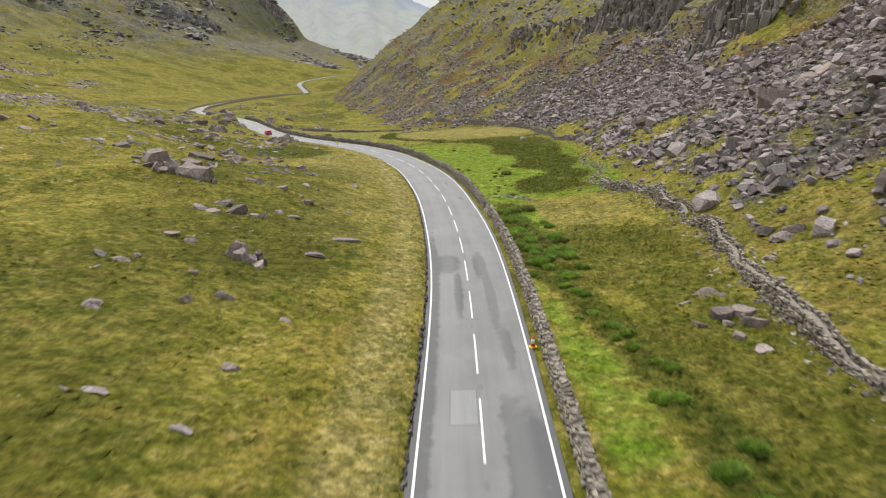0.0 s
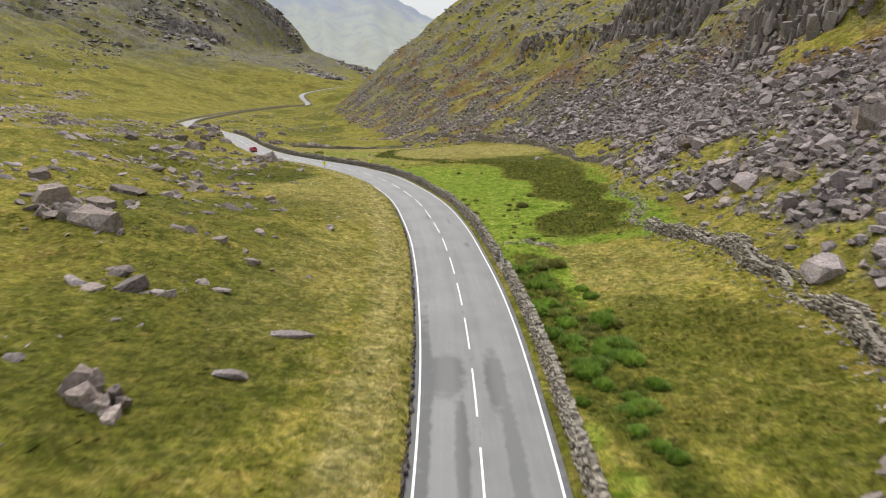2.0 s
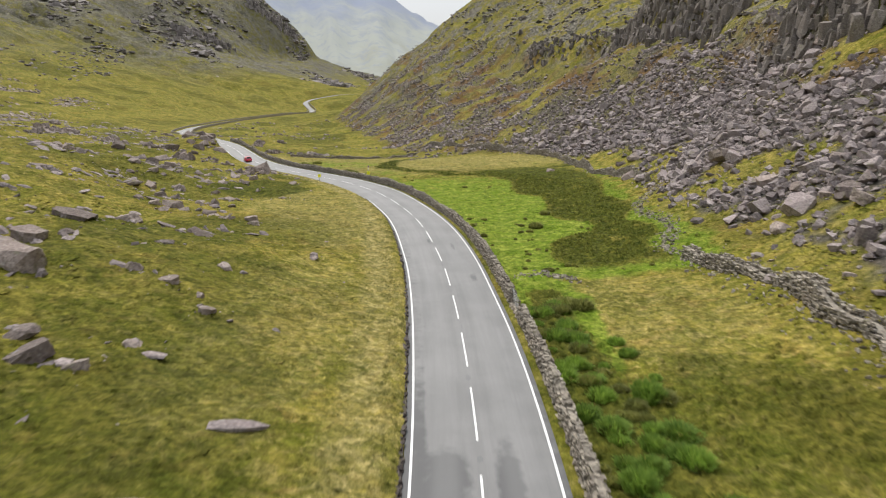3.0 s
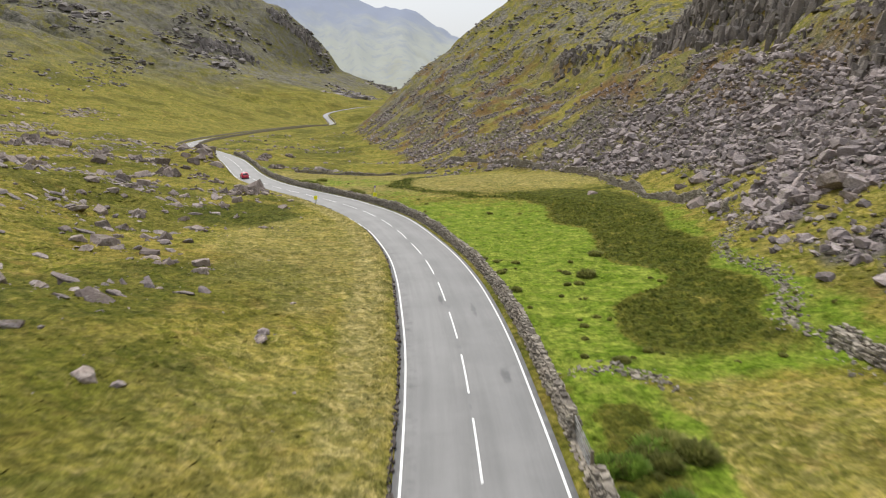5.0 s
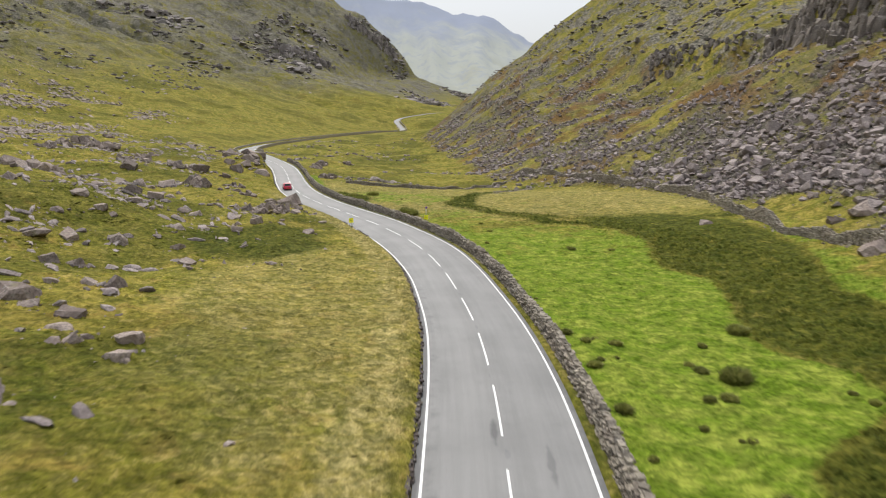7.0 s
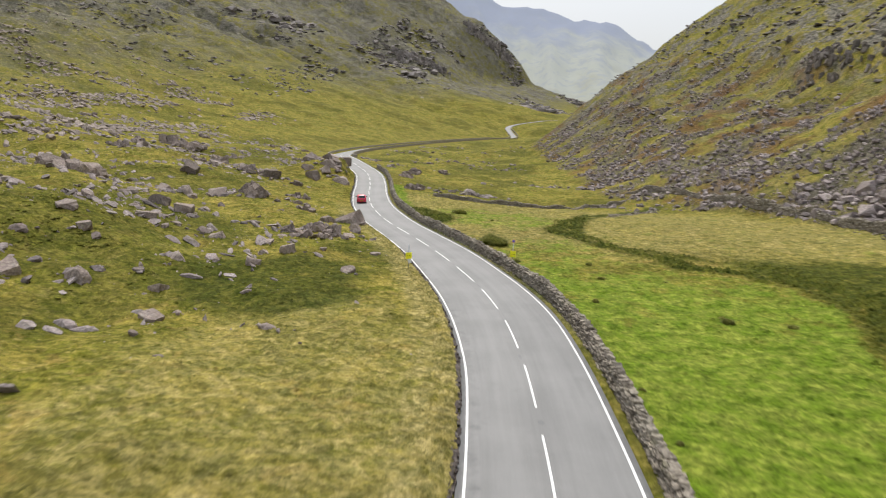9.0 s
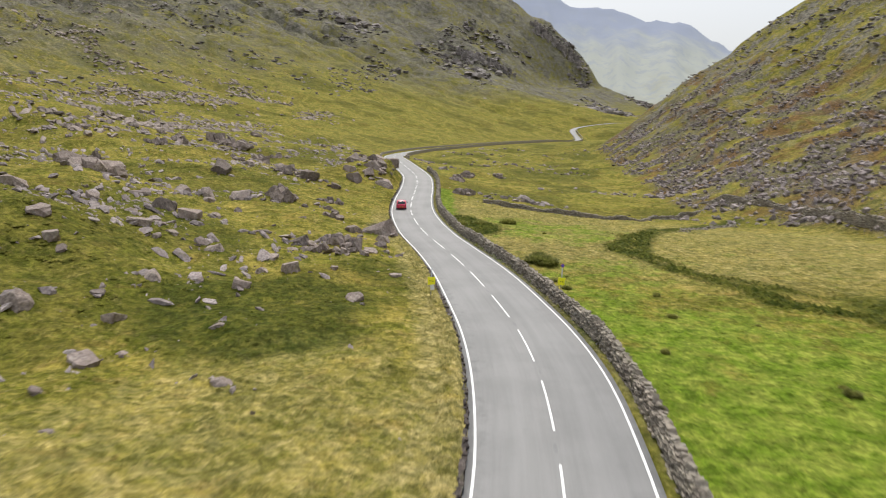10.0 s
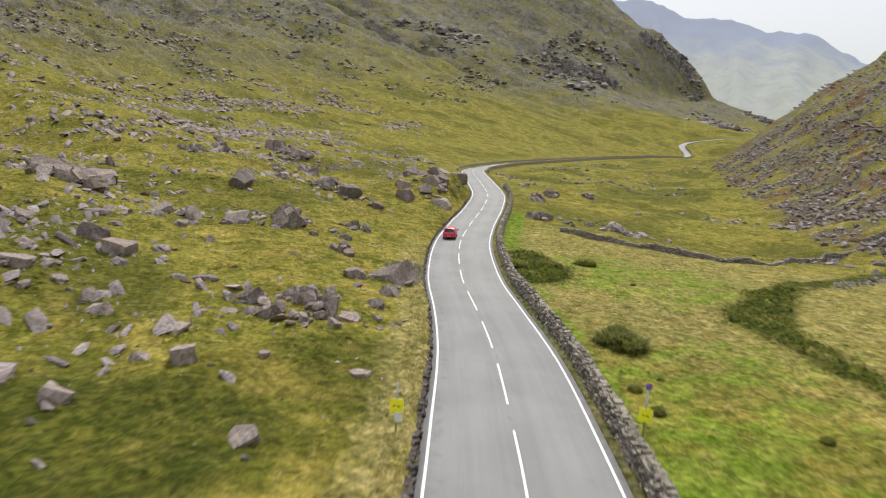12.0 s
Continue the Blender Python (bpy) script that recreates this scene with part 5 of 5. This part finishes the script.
def car_thing(m):
    red = plain("car_red", (0.52, 0.018, 0.062), 0.28, spec=0.6, wear=0.1)
    glass = plain("car_glass", (0.025, 0.03, 0.035), 0.08, spec=0.6, wear=0.05)
    rubber = plain("tyre_rubber", (0.02, 0.02, 0.02), 0.8)
    alloy = plain("wheel_steel", (0.45, 0.46, 0.47), 0.35, 0.8)
    dark = plain("black_plastic", (0.03, 0.03, 0.032), 0.6)
    lamp = plain("lamp_red", (0.42, 0.02, 0.02), 0.2)
    clear = plain("lamp_clear", (0.75, 0.76, 0.78), 0.15)
    plate = plain("plate_yellow", (0.75, 0.55, 0.04), 0.5)
    ob = thing("car", "small red hatchback car driving on the road", "car")

    def bow(v, k):
        return math.copysign(abs(v) ** k, v)

    def section(y, hw, z0, z1):
        return [(hw * bow(math.cos(a), 0.42), y, (z0 + z1) / 2 + (z1 - z0) / 2 * bow(math.sin(a), 0.5)) for a in (2 * math.pi * (i + 0.5) / 24 for i in range(24))]
    part("body", loft([section(-1.82, 0.52, 0.40, 0.70), section(-1.79, 0.68, 0.31, 0.82), section(-1.70, 0.78, 0.25, 0.92), section(-1.4, 0.82, 0.21, 0.97), section(-0.6, 0.82, 0.2, 0.96), section(0.4, 0.82, 0.2, 0.95),
                       section(0.9, 0.81, 0.2, 0.92), section(1.35, 0.78, 0.22, 0.82), section(1.66, 0.70, 0.26, 0.70), section(1.78, 0.60, 0.32, 0.60), section(1.83, 0.42, 0.38, 0.52)]), red, ob, smooth=True)

    def cabin(y, hw, z1, k):
        return [((hw - k * 0.17 * (i / 9 if i < 10 else (19 - i) / 9) ** 2) * bow(math.cos(math.pi * i / 19), 0.35), y, 0.86 + (z1 - 0.86) * bow(math.sin(math.pi * i / 19), 0.45)) for i in range(20)]
    part("roof", loft([cabin(-1.67, 0.66, 0.93, 0.1), cabin(-1.52, 0.74, 1.12, 0.5), cabin(-1.27, 0.77, 1.36, 1), cabin(-0.9, 0.78, 1.43, 1), cabin(-0.3, 0.78, 1.45, 1), cabin(0.1, 0.78, 1.41, 1), cabin(0.55, 0.77, 1.18, 0.6), cabin(1.0, 0.72, 0.93, 0.1)]), red, ob, smooth=True)

    def pane(name, pts):
        bm = bmesh.new()
        bm.faces.new([bm.verts.new(p) for p in pts])
        bmesh.ops.solidify(bm, geom=bm.faces, thickness=0.012)
        bmesh.ops.recalc_face_normals(bm, faces=bm.faces)
        part(name, bm, glass, ob)
    pane("rear_window", [(-0.62, -1.70, 0.98), (0.62, -1.70, 0.98), (0.53, -1.33, 1.36), (-0.53, -1.33, 1.36)])
    pane("windscreen", [(0.64, 0.97, 0.95), (-0.64, 0.97, 0.95), (-0.54, 0.22, 1.36), (0.54, 0.22, 1.36)])
    for s in (-1, 1):
        pane("side_window", [(s * 0.792, 0.62, 0.95), (s * 0.792, -0.30, 0.95), (s * 0.655, -0.30, 1.31), (s * 0.66, 0.12, 1.31)])
        pane("side_window", [(s * 0.792, -0.38, 0.95), (s * 0.785, -1.2, 0.97), (s * 0.67, -1.12, 1.28), (s * 0.655, -0.38, 1.31)])
        part("mirror", box(bmesh.new(), 0.2, 0.1, 0.12, pose(s * 0.93, 0.5, 0.98), 0.03), dark, ob)
        part("tail_light", box(bmesh.new(), 0.12, 0.06, 0.32, pose(s * 0.70, -1.745, 0.74), 0.02), lamp, ob, "red tail light")
        part("headlight", box(bmesh.new(), 0.28, 0.1, 0.14, pose(s * 0.52, 1.74, 0.6), 0.03), clear, ob, "clear headlight")
        for yy in (-1.15, 1.15):
            wheel = part("wheel", tube(bmesh.new(), 0.20, 0.20, 0.2, pose(s * 0.72, yy, 0.28, 0, 90, 0)), dark, ob)
            bm = bmesh.new()
            tube(bm, 0.285, 0.285, 0.17, pose(s * 0.735, yy, 0.285, 0, 90, 0), 24)
            part("tyre", bm, rubber, wheel, "black rubber tyre")
            part("rim", tube(bmesh.new(), 0.17, 0.15, 0.19, pose(s * 0.735, yy, 0.285, 0, 90, 0), 16), alloy, wheel, "steel wheel rim")
    part("bumper", box(bmesh.new(), 1.5, 0.14, 0.2, pose(0, -1.79, 0.42), 0.05), red, ob)
    part("bumper", box(bmesh.new(), 1.4, 0.14, 0.2, pose(0, 1.78, 0.4), 0.05), red, ob)
    number = part("number_plate", box(bmesh.new(), 0.52, 0.02, 0.12, pose(0, -1.868, 0.5)), plate, ob, "yellow rear plate")
    part("plate_bar", box(bmesh.new(), 0.4, 0.008, 0.05, pose(0, -1.882, 0.5)), dark, number)
    part("rear_wiper", box(bmesh.new(), 0.34, 0.02, 0.02, pose(0.1, -1.68, 1.0, 0, 12, 0)), dark, ob)
    ob.matrix_world = m
    return ob


def on_road(u, y, lift=0.0, turn=0.0):
    slope = float(road_x(y + 0.5) - road_x(y - 0.5))
    k = 1 / math.sqrt(1 + slope * slope)
    climb = float(road_z(y + 1) - road_z(y - 1)) / 2 * k
    return pose(float(road_x(y)) + u * k, y - u * slope * k, float(road_z(y)) + lift, math.degrees(math.atan(climb)), 0, math.degrees(math.atan(-slope)) + turn)


car_thing(on_road(-1.6, 210.8, 0.012))


# ---- signs and cone ----
def sign_post(x, y, tall, turn, disc, label):
    steel = plain("galvanised_steel", (0.40, 0.42, 0.44), 0.45, 0.6)
    yellow = plain("sign_yellow", (0.92, 0.88, 0.03), 0.5, wear=0.08)
    black = plain("sign_black", (0.02, 0.02, 0.02), 0.6)
    white = plain("sign_white", (0.72, 0.73, 0.75), 0.5, wear=0.1)
    ob = thing("sign_post", label, "road sign", "signs beside the road")
    part("pole", tube(bmesh.new(), 0.04, 0.04, tall + 0.3, pose(0, 0, tall / 2 - 0.15)), steel, ob, smooth=True)
    z = tall * 0.56 if not disc else tall * 0.54
    board = part("notice_board", box(bmesh.new(), 0.58, 0.02, 0.62, pose(0, -0.06, z, 0, 4 if disc else -2, 0), 0.006), yellow, ob, "yellow notice board")
    part("bar", box(bmesh.new(), 0.10, 0.006, 0.05, pose(-0.1, -0.074, z, 0, 10, 0)), black, board)
    part("bar", box(bmesh.new(), 0.14, 0.006, 0.045, pose(0.08, -0.074, z - 0.03, 0, 14, 0)), black, board)
    if disc:
        plate = part("blue_disc", tube(bmesh.new(), 0.15, 0.15, 0.02, pose(0, -0.055, tall - 0.12, 90, 0, 0), 32), plain("sign_blue", (0.13, 0.12, 0.55), 0.45), ob, "round blue sign")
        bm = bmesh.new()
        bmesh.ops.create_cone(bm, cap_ends=False, segments=32, radius1=0.152, radius2=0.152, depth=0.03, matrix=pose(0, -0.055, tall - 0.12, 90, 0, 0))
        bmesh.ops.solidify(bm, geom=bm.faces, thickness=0.024)
        part("rim", bm, plain("sign_red", (0.45, 0.05, 0.09), 0.5), plate, "red rim")
        part("side_plate", box(bmesh.new(), 0.12, 0.02, 0.30, pose(0.26, -0.03, z - 0.02, 0, 4, 0)), white, ob, "white edge board")
    else:
        part("lower_plate", box(bmesh.new(), 0.32, 0.02, 0.40, pose(0.08, -0.05, z - 0.52, 0, -8, 0), 0.005), white, ob, "white tilted plate")
        part("wire", box(bmesh.new(), 0.6, 0.015, 0.015, pose(0, -0.08, z - 0.34, 0, -18, 0)), white, ob)
    ob.matrix_world = pose(x, y, ground_at(x, y) - 0.02, 0, 1.5, turn)
    return ob


sign_post(-25.9, 160.2, 2.35, 30, False, "grey post with yellow notice board in the grass verge")
sign_post(-17.3, 166.9, 3.15, 28, True, "grey post with blue disc and yellow notice board")


def traffic_cone(m):
    ob = thing("traffic_cone", "red and white traffic cone with yellow base", "traffic cone")
    red = plain("cone_red", (0.62, 0.05, 0.02), 0.5)
    part("base", box(bmesh.new(), 0.46, 0.46, 0.05, pose(0, 0, 0.025), 0.015), plain("cone_yellow", (0.75, 0.5, 0.02), 0.55), ob, "yellow square base")
    part("cone", tube(bmesh.new(), 0.16, 0.035, 0.72, pose(0, 0, 0.4), 20), red, ob, smooth=True)
    part("band", tube(bmesh.new(), 0.132, 0.082, 0.26, pose(0, 0, 0.40), 20), plain("cone_white", (0.8, 0.8, 0.8), 0.4), ob, "white reflective band", True)
    part("tip", tube(bmesh.new(), 0.04, 0.03, 0.03, pose(0, 0, 0.77), 12), red, ob)
    ob.matrix_world = m


traffic_cone(on_road(3.55, 38.8, 0.02, 20))


def field_gate(m):
    """A narrow barred gate between two posts."""
    ob = thing("field_gate", "grey weathered metal gate in a gap of the roadside wall", "gate")
    steel = plain("gate_steel", (0.30, 0.30, 0.29), 0.55, 0.5, wear=0.4, scale=12)
    wood = plain("post_wood", (0.20, 0.165, 0.12), 0.85, wear=0.4, scale=10)
    for s in (-1.72, 1.72):
        part("post", box(bmesh.new(), 0.14, 0.14, 1.55, pose(s, 0, 0.5), 0.02), wood, ob, "weathered wooden post")
        part("stile", tube(bmesh.new(), 0.022, 0.022, 1.05, pose(s * 0.94, 0, 0.68), 10), steel, ob, smooth=True)
    for z in (0.18, 0.36, 0.55, 0.78, 1.0, 1.2):
        part("bar", tube(bmesh.new(), 0.02, 0.02, 3.24, pose(0, 0, z, 0, 90, 0), 10), steel, ob, smooth=True)
    part("brace", tube(bmesh.new(), 0.016, 0.016, 3.3, pose(0, 0.025, 0.68, 0, 72, 0), 10), steel, ob, smooth=True)
    part("latch", box(bmesh.new(), 0.12, 0.04, 0.05, pose(1.58, -0.04, 0.95), 0.008), steel, ob, "small steel latch")
    ob.matrix_world = m


field_gate(on_road(float(half_right(GATE_Y)) + 1.25, GATE_Y, -0.02, 90))
